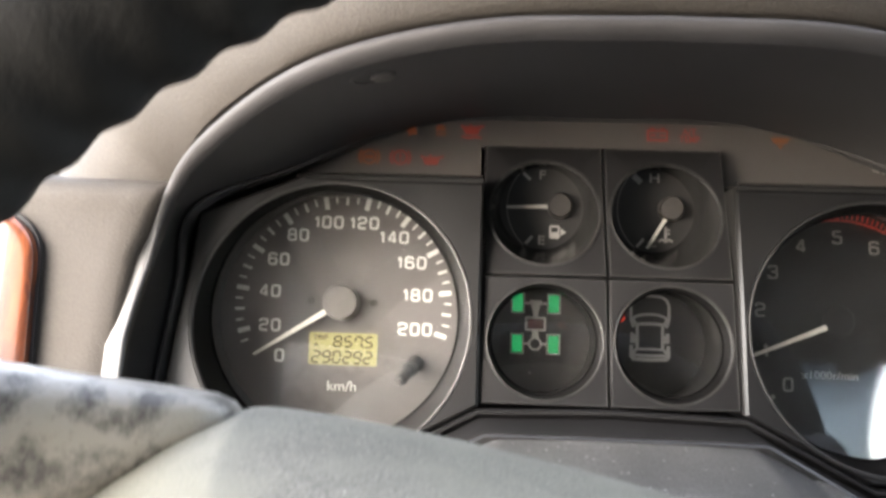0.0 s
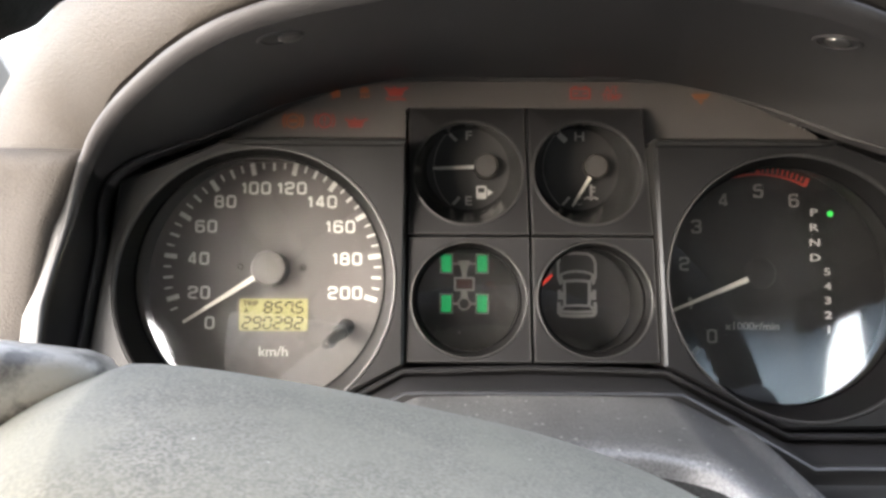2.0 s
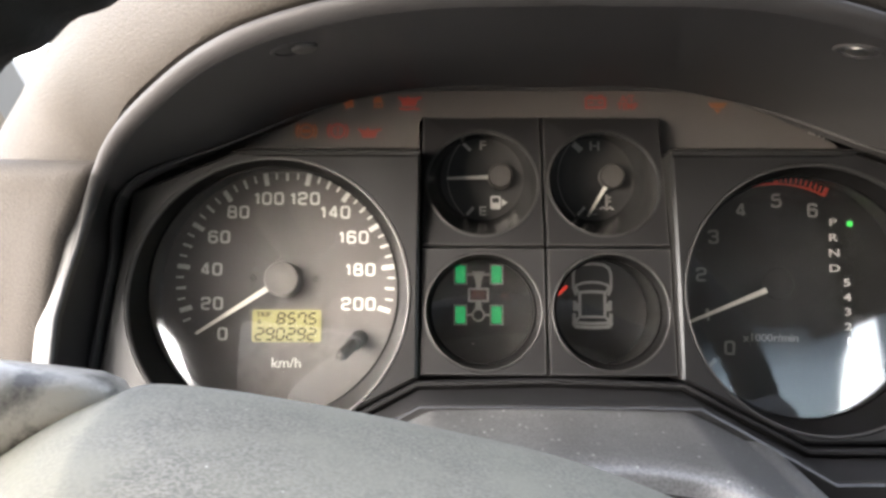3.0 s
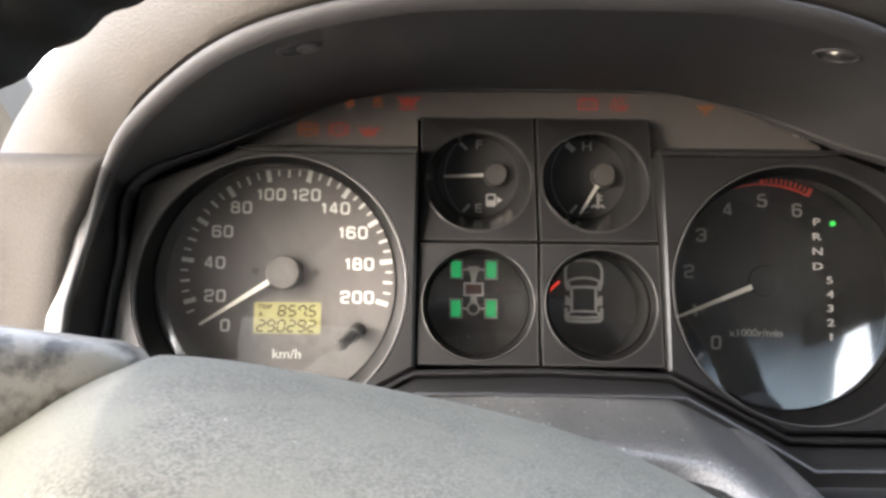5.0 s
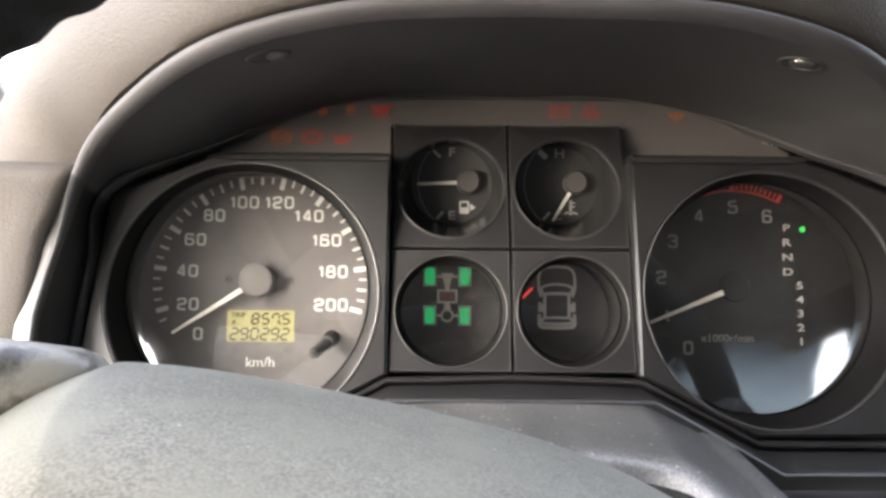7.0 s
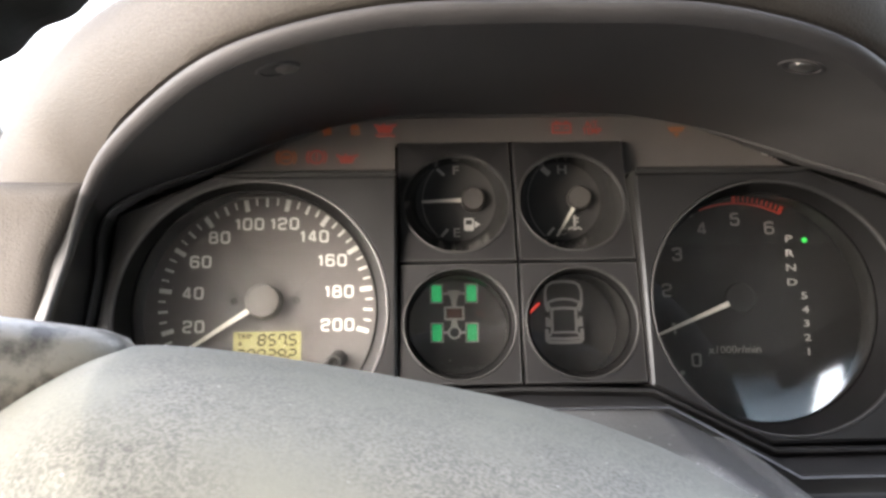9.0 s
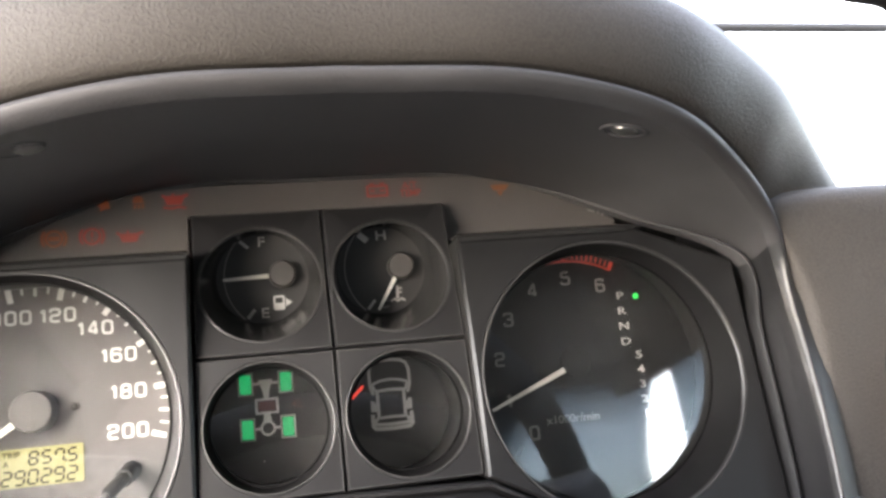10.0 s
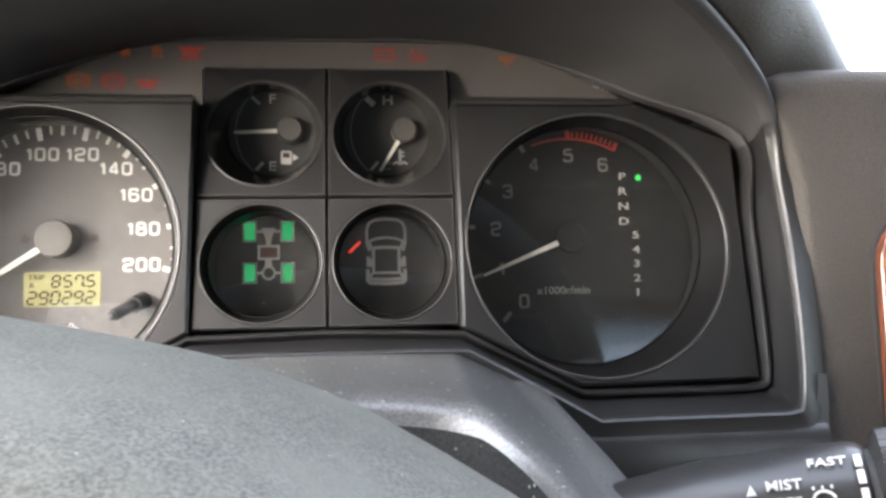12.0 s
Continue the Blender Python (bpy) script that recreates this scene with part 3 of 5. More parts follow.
def build_fuel():
    c = (-0.0262, 0.029)
    g = small_gauge("fuel_gauge", "round black fuel gauge with needle at half", [(-0.0522, GAP), (-GAP, GAP), (-GAP, 0.0605), (-0.0528, 0.0605)], c, upper_y)
    f = (-0.0255, 0.0355)
    part("cone", well(c, 0.0238, upper_y, f, 0.0195, SMALL_FACE, 64), CONE, g, "glossy black tapering rim")
    gauge_dial(f, 0.0197, SMALL_FACE, DIAL_SMALL, g)
    h = (-0.0172, 0.0362)
    y = SMALL_FACE - 0.0005
    part("scale_line", stroke(arc(h, 0.0245, 138, 228, 24), 0.0004, y), PRINT_DARK, g)
    for a, w in ((137, 0.0014), (182, 0.0008), (229, 0.0014)):
        d = Vector((math.cos(radians(a)), 0, math.sin(radians(a))))
        p = Vector((h[0], y, h[1]))
        part("tick", bar(p + d * 0.0188, p + d * 0.0235, w, w, 0.0005), PRINT_DIM, g)
    part("letter", lettering("F", -0.0252, y, 0.0515, 0.0042, 1.25, 0.008), PRINT_DIM, g)
    part("letter", lettering("E", -0.0252, y, 0.0203, 0.0042, 1.25, 0.008), PRINT_DIM, g)
    bm = stroke(rounded(-0.0212, 0.0216, -0.0172, 0.027, 0.0004), 0.0008, y, None, True)
    prism(tile(-0.0212, 0.0216, -0.0172, 0.0242), y, y + 0.0004, bm)
    prism([(-0.0163, 0.0226), (-0.0137, 0.0243), (-0.0163, 0.026)], y, y + 0.0004, bm)
    part("pump_symbol", bm, PRINT, g, "white fuel pump symbol")
    part("hub", lathe(h, [(0.0058, SMALL_FACE), (0.0058, SMALL_FACE - 0.005), (0.005, SMALL_FACE - 0.006), (0.0003, SMALL_FACE - 0.0062)], 32), SMALL_HUB, g)
    yn = SMALL_FACE - 0.0035
    part("needle", bar((-0.0222, yn, 0.0358), (-0.042, yn, 0.0352), 0.0018, 0.001, 0.001), NEEDLE, g, "cream plastic pointer")


def build_temperature():
    c = (0.0262, 0.029)
    g = small_gauge("temperature_gauge", "round black coolant gauge with needle at cold", [(GAP, GAP), (0.0522, GAP), (0.0528, 0.0605), (GAP, 0.0605)], c, upper_y)
    f = (0.0262, 0.0355)
    part("cone", well(c, 0.0238, upper_y, f, 0.0195, SMALL_FACE, 64), CONE, g, "glossy black tapering rim")
    gauge_dial(f, 0.0197, SMALL_FACE, DIAL_SMALL, g)
    h = (0.0345, 0.0362)
    y = SMALL_FACE - 0.0005
    part("scale_line", stroke(arc(h, 0.0245, 138, 228, 24), 0.0004, y), PRINT_DARK, g)
    for a, w in ((137, 0.0026), (229, 0.0012)):
        d = Vector((math.cos(radians(a)), 0, math.sin(radians(a))))
        p = Vector((h[0], y, h[1]))
        part("tick", bar(p + d * 0.0186, p + d * 0.0235, w, w, 0.0005), PRINT_DIM, g)
    part("letter", lettering("H", 0.0272, y, 0.0512, 0.0042, 1.25, 0.008), PRINT_DIM, g)
    part("letter", lettering("C", 0.0262, y, 0.0203, 0.0036, 1.2, 0.008), PRINT_DARK, g)
    bm = stroke([(0.0325, 0.0222), (0.0325, 0.0282)], 0.0012, y)
    for z in (0.0268, 0.025):
        stroke([(0.0325, z), (0.0345, z)], 0.0007, y, bm)
    stroke([(0.0292, 0.0212), (0.0308, 0.0222), (0.0325, 0.0212), (0.0342, 0.0222), (0.0358, 0.0212)], 0.0008, y, bm)
    part("thermometer_symbol", bm, PRINT_DIM, g)
    part("hub", lathe(h, [(0.0058, SMALL_FACE), (0.0058, SMALL_FACE - 0.005), (0.005, SMALL_FACE - 0.006), (0.0003, SMALL_FACE - 0.0062)], 32), SMALL_HUB, g)
    yn = SMALL_FACE - 0.0035
    part("needle", bar((0.0318, yn, 0.0315), (0.0233, yn, 0.0175), 0.0018, 0.001, 0.001), NEEDLE, g, "cream plastic pointer")


def build_drive():
    c = (-0.0262, -0.0268)
    g = small_gauge("drive_indicator", "round four-wheel-drive display with green lit wheels", tile(-0.0522, -0.053, -GAP, -GAP), c, lower_y)
    f = (-0.0262, -0.0265)
    part("bezel_wall", collar(c, 0.0238, lower_y, f, 0.0225, small_ring_y, 64), BEZEL_WALL, g, "short dark wall behind the bezel")
    part("well", well(f, 0.0225, small_ring_y, f, 0.0242, SMALL_FACE, 64), WELL, g)
    glass_cover(f, 0.0226, small_ring_y, g)
    gauge_dial(f, 0.0243, SMALL_FACE, DIAL_SMALL, g)
    y = SMALL_FACE - 0.0005
    for x in (-0.0355, -0.0188):
        for z in (-0.0095, -0.0282):
            lit = part("wheel_lamp", prism(tile(x - 0.0023, z - 0.0039, x + 0.0023, z + 0.0039), y, y + 0.0004), GLOW_GREEN, g, "lit green wheel lamp")
            part("outline", stroke(tile(x - 0.0028, z - 0.0044, x + 0.0028, z + 0.0044), 0.0007, y - 0.0003, None, True), PRINT_DIM, lit)
    bm = stroke([(-0.0324, -0.0095), (-0.0218, -0.0095)], 0.0011, y)
    stroke([(-0.0324, -0.0282), (-0.0302, -0.0282)], 0.0011, y, bm)
    stroke([(-0.0242, -0.0282), (-0.0218, -0.0282)], 0.0011, y, bm)
    prism([(-0.0302, -0.008), (-0.0242, -0.008), (-0.0258, -0.0128), (-0.0262, -0.016), (-0.0282, -0.016), (-0.0286, -0.0128)], y - 0.0002, y + 0.0002, bm)
    stroke(tile(-0.0315, -0.0218, -0.0228, -0.0162), 0.001, y, bm, True)
    stroke(arc((-0.0272, -0.0282), 0.0027, 0, 345, 20), 0.0009, y, bm, True)
    prism([(-0.0284, -0.0218), (-0.026, -0.0218), (-0.0254, -0.0256), (-0.029, -0.0256)], y - 0.0002, y + 0.0002, bm)
    part("axle_symbol", bm, PRINT_MID, g, "grey axle and gearbox symbol")
    part("gearbox_lamp", prism(rounded(-0.0307, -0.0211, -0.0236, -0.0169, 0.0006), y + 0.0001, y + 0.0004), LOW_RANGE, g, "dim red low range lamp")
    part("low_range_letters", lettering("4L", -0.0145, y, -0.0192, 0.0036, 1.1, 0.008), LOW_RANGE, g, "dim red low range letters")
    part("lamp_dot", lathe((-0.0295, -0.0415), [(0.0004, y), (0.0002, y - 0.0002)], 10), PRINT_DIM, g)


def build_doors():
    c = (0.0262, -0.0268)
    g = small_gauge("door_indicator", "round dark door-ajar display with grey car outline", tile(GAP, -0.053, 0.0522, -GAP), c, lower_y)
    f = (0.0262, -0.0265)
    part("bezel_wall", collar(c, 0.0238, lower_y, f, 0.0225, small_ring_y, 64), BEZEL_WALL, g, "short dark wall behind the bezel")
    part("well", well(f, 0.0225, small_ring_y, f, 0.0242, SMALL_FACE, 64), WELL, g)
    glass_cover(f, 0.0226, small_ring_y, g)
    gauge_dial(f, 0.0243, SMALL_FACE, DIAL_SMALL, g)
    y = SMALL_FACE - 0.0005
    cx = 0.0254
    bm = bmesh.new()

    def pair(pts, w):
        stroke([(cx + x, z) for x, z in pts], w, y, bm)
        stroke([(cx - x, z) for x, z in pts], w, y, bm)

    pair([(0, -0.0043), (0.0052, -0.0048), (0.0076, -0.0062), (0.0087, -0.009), (0.0087, -0.0155), (0.0074, -0.019)], 0.00122)
    pair([(0.0, -0.0128), (0.004, -0.0132), (0.0078, -0.0145)], 0.00108)
    pair([(0.0, -0.0172), (0.005, -0.0175), (0.0062, -0.0178)], 0.00135)
    pair([(0.0058, -0.0172), (0.0058, -0.0292)], 0.00135)
    pair([(0.0078, -0.0145), (0.0064, -0.0178)], 0.00108)
    pair([(0.0081, -0.0215), (0.0081, -0.0262)], 0.00162)
    pair([(0.0084, -0.0272), (0.0085, -0.0322), (0.0074, -0.0334), (0, -0.0338)], 0.00162)
    pair([(0, -0.0288), (0.0056, -0.029)], 0.00108)
    pair([(0.0062, -0.0292), (0.0078, -0.0306), (0.0074, -0.0316), (0, -0.032)], 0.00135)
    pair([(0.0069, -0.0225), (0.0069, -0.0262)], 0.00108)
    part("car_symbol", bm, PRINT, g, "grey outline of a car seen from above")
    part("door_lamp", stroke([(0.0086, -0.0196), (0.0138, -0.0147)], 0.001, y - 0.0002), GLOW_RED_LINE, g, "lit red line for an open door")


def ring_arc(c, r, w, y, bm, a0=0, a1=345):
    return stroke(arc(c, r, a0, a1, 24), w, y, bm, a1 - a0 > 340)


def build_warning_panel():
    y = 0.0268
    g = thing("warning_light_panel", (0, y, 0.06), "brown-grey strip of warning lamps above the gauges", "warning lights")
    top = spline([(-0.134, 0.049, 0), (-0.118, 0.0575, 0), (-0.1, 0.0645, 0), (-0.08, 0.0705, 0), (-0.055, 0.0738, 0), (0, 0.0742, 0)], 6)
    top = [(p.x, p.y) for p in top]
    poly = top + [(-x, z) for x, z in top[-2::-1]] + [(0.136, 0.036), (0.0545, 0.036), (0.0545, 0.0605), (-0.0545, 0.0605), (-0.0545, 0.036), (-0.136, 0.036)]
    part("panel", prism(poly, y, y + 0.002), BROWN_PANEL, g, "smoked brown-grey plastic panel")
    f = y - 0.0005

    def can(x, z, bm):
        stroke([(x - 0.0052, z + 0.0018), (x - 0.0036, z + 0.0006), (x - 0.0028, z - 0.0018), (x + 0.0022, z - 0.0018), (x + 0.0032, z + 0.001),
                (x + 0.0054, z + 0.0016)], 0.0011, f, bm)
        prism([(x - 0.0034, z + 0.0012), (x + 0.003, z + 0.0012), (x + 0.0022, z - 0.0018), (x - 0.0028, z - 0.0018)], f, f + 0.0004, bm)
        stroke([(x - 0.0008, z + 0.001), (x - 0.0008, z + 0.0024)], 0.0009, f, bm)
        return bm

    part("oil_pressure_lamp", can(-0.0772, 0.0545, bmesh.new()), WARN_RED, g, "dim red oil can lamp")
    bm = can(-0.059, 0.0692, bmesh.new())
    stroke([(-0.0638, 0.0658), (-0.0605, 0.0652), (-0.0575, 0.0658), (-0.0545, 0.0652)], 0.0008, f, bm)
    part("oil_level_lamp", bm, WARN_RED, g, "dim red oil level lamp")
    bm = stroke(tile(0.0214, 0.0662, 0.03, 0.0706), 0.0009, f, None, True)
    for x in (0.0234, 0.028):
        stroke([(x - 0.001, 0.0713), (x + 0.001, 0.0713)], 0.0012, f, bm)
    stroke([(0.0226, 0.0685), (0.0246, 0.0685)], 0.0007, f, bm)
    stroke([(0.0268, 0.0685), (0.0288, 0.0685)], 0.0007, f, bm)
    part("battery_lamp", bm, WARN_RED, g, "dim red battery lamp")
    bm = lettering("A/T", 0.04, f, 0.0704, 0.003, 1.0, 0.005)
    b2 = lettering("TEMP", 0.0402, f, 0.0668, 0.003, 0.9, 0.005)
    part("gearbox_temperature_lamp", bm, WARN_RED, g, "dim red gearbox temperature lamp")
    part("gearbox_temperature_lamp", b2, WARN_RED, g)
    bm = prism([(0.0768, 0.0684), (0.0854, 0.0684), (0.0838, 0.066), (0.0784, 0.066)], f, f + 0.0004)
    prism([(0.0796, 0.0655), (0.0826, 0.0655), (0.0811, 0.0632)], f, f + 0.0004, bm)
    part("fuel_water_lamp", bm, WARN_AMBER, g, "dim orange fuel filter lamp")
    bm = ring_arc((-0.1062, 0.0552), 0.0031, 0.0009, f, None)
    for a in (0, 180):
        stroke(arc((-0.1062, 0.0552), 0.0046, a - 42, a + 42, 10), 0.001, f, bm)
    stroke([(-0.1082, 0.0552), (-0.1042, 0.0552)], 0.0016, f, bm)
    part("brake_assist_lamp", bm, WARN_AMBER, g, "dim amber anti-lock brake lamp")
    bm = ring_arc((-0.0918, 0.0553), 0.0031, 0.0009, f, None)
    for a in (0, 180):
        stroke(arc((-0.0918, 0.0553), 0.0046, a - 42, a + 42, 10), 0.0008, f, bm)
    stroke([(-0.0918, 0.0571), (-0.0918, 0.0549)], 0.0009, f, bm)
    stroke([(-0.0918, 0.0542), (-0.0918, 0.0533)], 0.0009, f, bm)
    part("brake_lamp", bm, WARN_RED, g, "dim red brake lamp")
    bm = stroke([(-0.0885, 0.0658), (-0.0868, 0.0668), (-0.0885, 0.0678), (-0.0865, 0.0688)], 0.0009, f)
    prism([(-0.0868, 0.0664), (-0.0846, 0.0664), (-0.085, 0.069), (-0.0864, 0.0702)], f, f + 0.0004, bm)
    part("traction_lamp", bm, WARN_AMBER, g, "dim amber traction lamp")
    bm = prism([(-0.0758, 0.0684), (-0.0714, 0.0684), (-0.0718, 0.0702), (-0.0727, 0.071), (-0.0745, 0.071), (-0.0754, 0.0702)], f, f + 0.0004)
    for x in (-0.0752, -0.0736, -0.072):
        stroke([(x, 0.0678), (x + 0.0005, 0.0668), (x - 0.0003, 0.066)], 0.0007, f, bm)
    part("traction_lamp", bm, WARN_AMBER, g, "dim amber traction control lamp")


def build_ledge():
    """The dark ledges with a rounded front edge at the foot of the lamp strip."""
    profile = [(0.03, 0.0428), (0.002, 0.0424), (-0.0012, 0.0418), (-0.0026, 0.0408), (-0.003, 0.0396), (-0.0024, 0.0386), (-0.0006, 0.038), (0.004, 0.0378), (0.03, 0.0378)]
    for s in (-1, 1):
        rows = []
        for x, drop in ((0.0532, 1.0), (0.1, 1.0), (0.12, 0.95), (0.129, 0.75), (0.133, 0.45), (0.1345, 0.15)):
            rows.append([(s * x, y + 0.006 * (1 - drop), 0.041 + (z - 0.041) * drop) for y, z in profile])
        solid("ledge", loft(rows, True, True), CONE, "glossy black ledge below the warning lamps", "trim", "structure", (s * 0.09, 0.0, 0.042))


def build_chips():
    """Pale chips where the ledge runs out under the hood's roof."""
    for pts in ([(0.1198, 0.0538), (0.1212, 0.0534), (0.1228, 0.0528)], [(0.1243, 0.0525), (0.125, 0.0521)], [(0.1262, 0.0515), (0.1269, 0.0511)]):
        x, z = pts[0]
        solid("paint_chip", stroke(pts, 0.0006, 0.0222), PRINT_DARK, "small pale chip in the black trim", "scuff mark", "structure", (x, 0.0222, z))


def build_housing():
    """The black box behind the gauges."""
    bm = box((-0.003, 0.065, -0.003), (0.38, 0.012, 0.166))
    box((0, 0.04, -0.0835), (0.372, 0.06, 0.006), bm)
    box((0, 0.05, 0.0785), (0.3, 0.05, 0.006), bm)
    for x in (-0.0529, 0.0529, 0):
        box((x, 0.045, 0.003), (0.001, 0.03, 0.105), bm)
    for x in (-0.19, 0.183):
        box((x, 0.035, -0.02), (0.006, 0.07, 0.13), bm)
    solid("cluster_housing", bm, RUBBER, "black plastic box behind the gauges", "housing", "structure", (0, 0.065, 0))


build_housing()
build_speedometer()
build_tachometer()
build_fuel()
build_temperature()
build_drive()
build_doors()
build_warning_panel()
build_ledge()
build_chips()


# ---- the hood round the cluster, the dash and its wood ----
N_LIP = 8
# one half of each outline, from the middle of the top round to the middle of the foot
LIP = [(0, -0.105, 0.0715), (0.056, -0.1045, 0.0695), (0.107, -0.09, 0.0625), (0.147, -0.06, 0.0505), (0.1775, -0.033, 0.0305), (0.1862, -0.031, -0.003),
       (0.1875, -0.036, -0.04), (0.1862, -0.0405, -0.077), (0.1818, -0.0425, -0.0915), (0.173, -0.043, -0.0957), (0.158, -0.043, -0.0961), (0.146, -0.043, -0.0962), (0.0965, -0.043, -0.0962), (0.0487, -0.0435, -0.0694), (0, -0.0435, -0.0694)]
BACK = [(0, 0.0265, 0.0745), (0.055, 0.0265, 0.074), (0.1, 0.0265, 0.0648), (0.134, 0.008, 0.0455), (0.1735, -0.004, 0.0235), (0.1745, -0.0075, -0.01),
        (0.175, -0.012, -0.05), (0.1752, -0.0138, -0.068), (0.1748, -0.0143, -0.0762), (0.1727, -0.0146, -0.0791), (0.163, -0.0148, -0.0796), (0.14, -0.0148, -0.0797), (0.1, -0.0148, -0.0797), (0.0535, -0.0105, -0.055), (0, -0.0095, -0.0535)]


def wider(p, most, top, span):
    """The mirror image of p; the driver's door side bows out below the top."""
    return Vector((-p.x - most * min(max((top - p.z) / span, 0), 1) * ease(p.x, 0.11, 0.165), p.y, p.z))


def outline(keys, most, top, span):
    """The whole loop from its right half; the foot's corners stay sharp."""
    half = spline(keys[:12], N_LIP) + [p for a, b in zip(keys[11:], keys[12:]) for p in [Vector(a).lerp(Vector(b), k / 4) for k in range(1, 5)]]
    return half + [wider(p, most, top, span) for p in half[-2:0:-1]]


def build_hood():
    lip, back = outline(LIP, 0.009, 0.03, 0.06), outline(BACK, 0.0072, 0.0235, 0.075)
    m = len(lip)
    ridge = []
    for i, p in enumerate(lip):
        t = lip[(i + 1) % m] - lip[i - 1]
        o = Vector((-t.z, 0, t.x)).normalized()
        low = ease(-p.z, -0.045, 0.005)
        ridge.append(p - o * (0.00672 + (0.00855 - 0.00672) * low) + Vector((0, 0.003 + 0.001 * low, 0)))
    rim_out = []
    for i in range(m):
        t = back[(i + 1) % m] - back[i - 1]
        rim_out.append(Vector((-t.z, 0, t.x)).normalized())
    rings = []
    for k, fwd in ((0.0003, 0.006), (0.0003, -0.0022), (0.0009, -0.0032), (0.0019, -0.003), (0.0026, -0.0014), (0.0036, 0.0012)):
        row = []
        for b, o in zip(back, rim_out):
            low = min(max((0.045 - b.z) / 0.02, 0), 1)
            row.append(b + o * k * (0.3 + 0.7 * low) + Vector((0, fwd * (low if fwd < 0.005 else 1), 0)))
        rings.append(row)
    foot = rings[-1]
    for f in (0.12, 0.35, 0.6, 0.85):
        row = []
        for b, p in zip(foot, ridge):
            q = b.lerp(p, f)
            low = min(max((0.045 - b.z) / 0.02, 0), 1)
            out = Vector((q.x, 0, q.z + 0.01)).normalized()
            row.append(q + out * 0.0016 * math.sin(math.pi * f) * (1 - low) + out * 0.001 * low * math.sin(math.pi * f))
        rings.append(row)
    n = len(lip)
    outward = []
    for i in range(n):
        t = lip[(i + 1) % n] - lip[i - 1]
        outward.append(Vector((-t.z, 0, t.x)).normalized())
    # soft roll along the top, crisp edge with a flat face outside it along the sides and the foot
    soft_roll = ((0.003, -1.12), (0.0012, -1.05), (-0.0006, -0.93), (-0.002, -0.77), (-0.0029, -0.58), (-0.0031, -0.38), (-0.0022, -0.15), (0.0, -0.02), (0.01, 0.02), (0.011, 0.34))
    crisp = ((0.004, -0.00855), (0.0018, -0.0085), (0.0009, -0.00826), (0.0005, -0.00797), (0.0002, -0.0076), (0.0, -0.0072), (0.0002, -0.0067), (0.0012, -0.0052), (0.0016, 0.0), (0.011, 0.0004))
    for (dy, k), (dy2, k2) in zip(soft_roll, crisp):
        row = []
        for p, o in zip(lip, outward):
            low = ease(-p.z, -0.045, 0.005)
            row.append(p + o * (k * 0.006 * (1 - low) + k2 * low) + Vector((0, dy * (1 - low) + dy2 * low, 0)))
        rings.append(row)
    g = thing("cluster_hood", (0, -0.05, 0.0), "black plastic hood with rounded lip round the gauges", "dash hood", kind="structure")
    upper = [i for i in range(n) if lip[i].z > 0.026]
    first = next(i for i in upper if (i - 1) % n not in upper)
    upper = [(first + k) % n for k in range(len(upper))]
    lower = [(upper[-1] + k) % n for k in range(n - len(upper) + 2)]
    # roof and upper lip take the lightened copy, the walls the shaded one
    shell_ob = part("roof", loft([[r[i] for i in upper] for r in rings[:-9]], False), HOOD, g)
    part("lip", loft([[r[i] for i in upper] for r in rings[-10:]], False), HOOD, g, "rounded hood edge with its lit tone put into the colour")
    part("surround", loft([[r[i] for i in lower] for r in rings[:-9]], False), LOWER_HOOD, g, "black hood wall with its shade put into the colour")
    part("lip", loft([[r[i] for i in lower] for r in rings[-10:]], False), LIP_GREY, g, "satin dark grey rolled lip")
    from_below = BVHTree.FromObject(shell_ob, bpy.context.evaluated_depsgraph_get())
    base = Vector((0, -0.05, 0))
    for x in (-0.0925, 0.0968):
        hit, nrm, _, _ = from_below.ray_cast(Vector((x, -0.074, 0.0)) - base, Vector((0, 0, 1)))
        c = hit + base
        d = Vector((0, -0.12, -1)).normalized() if nrm is None else (nrm if nrm.z < 0 else -nrm)
        cup = part("screw_cup", rod(c - d * 0.004, c + d * 0.0006, [(0, 0.0084), (0.86, 0.0084), (1, 0.0078), (1.0, 0.0066), (0.75, 0.006), (0.74, 0.0045)], 32), HOOD, g,
                   "recessed screw cup in the hood's roof")
        side = Vector((0.0036, 0, 0))
        part("screw", rod(c - d * 0.001 + side * (x < 0), c + d * 0.0012 + side * (x < 0), [(0, 0.0046), (0.6, 0.0042), (0.9, 0.003), (1, 0.001)], 24), METAL if x > 0 else HUB, cup)
        # black disc put in for the shade inside the left cup
        if x < 0:
            part("cup_shade", rod(c - d * 0.002 - side * 0.6, c + d * 0.0007 - side * 0.6, [(0, 0.005), (1, 0.005)], 24), RUBBER, cup)


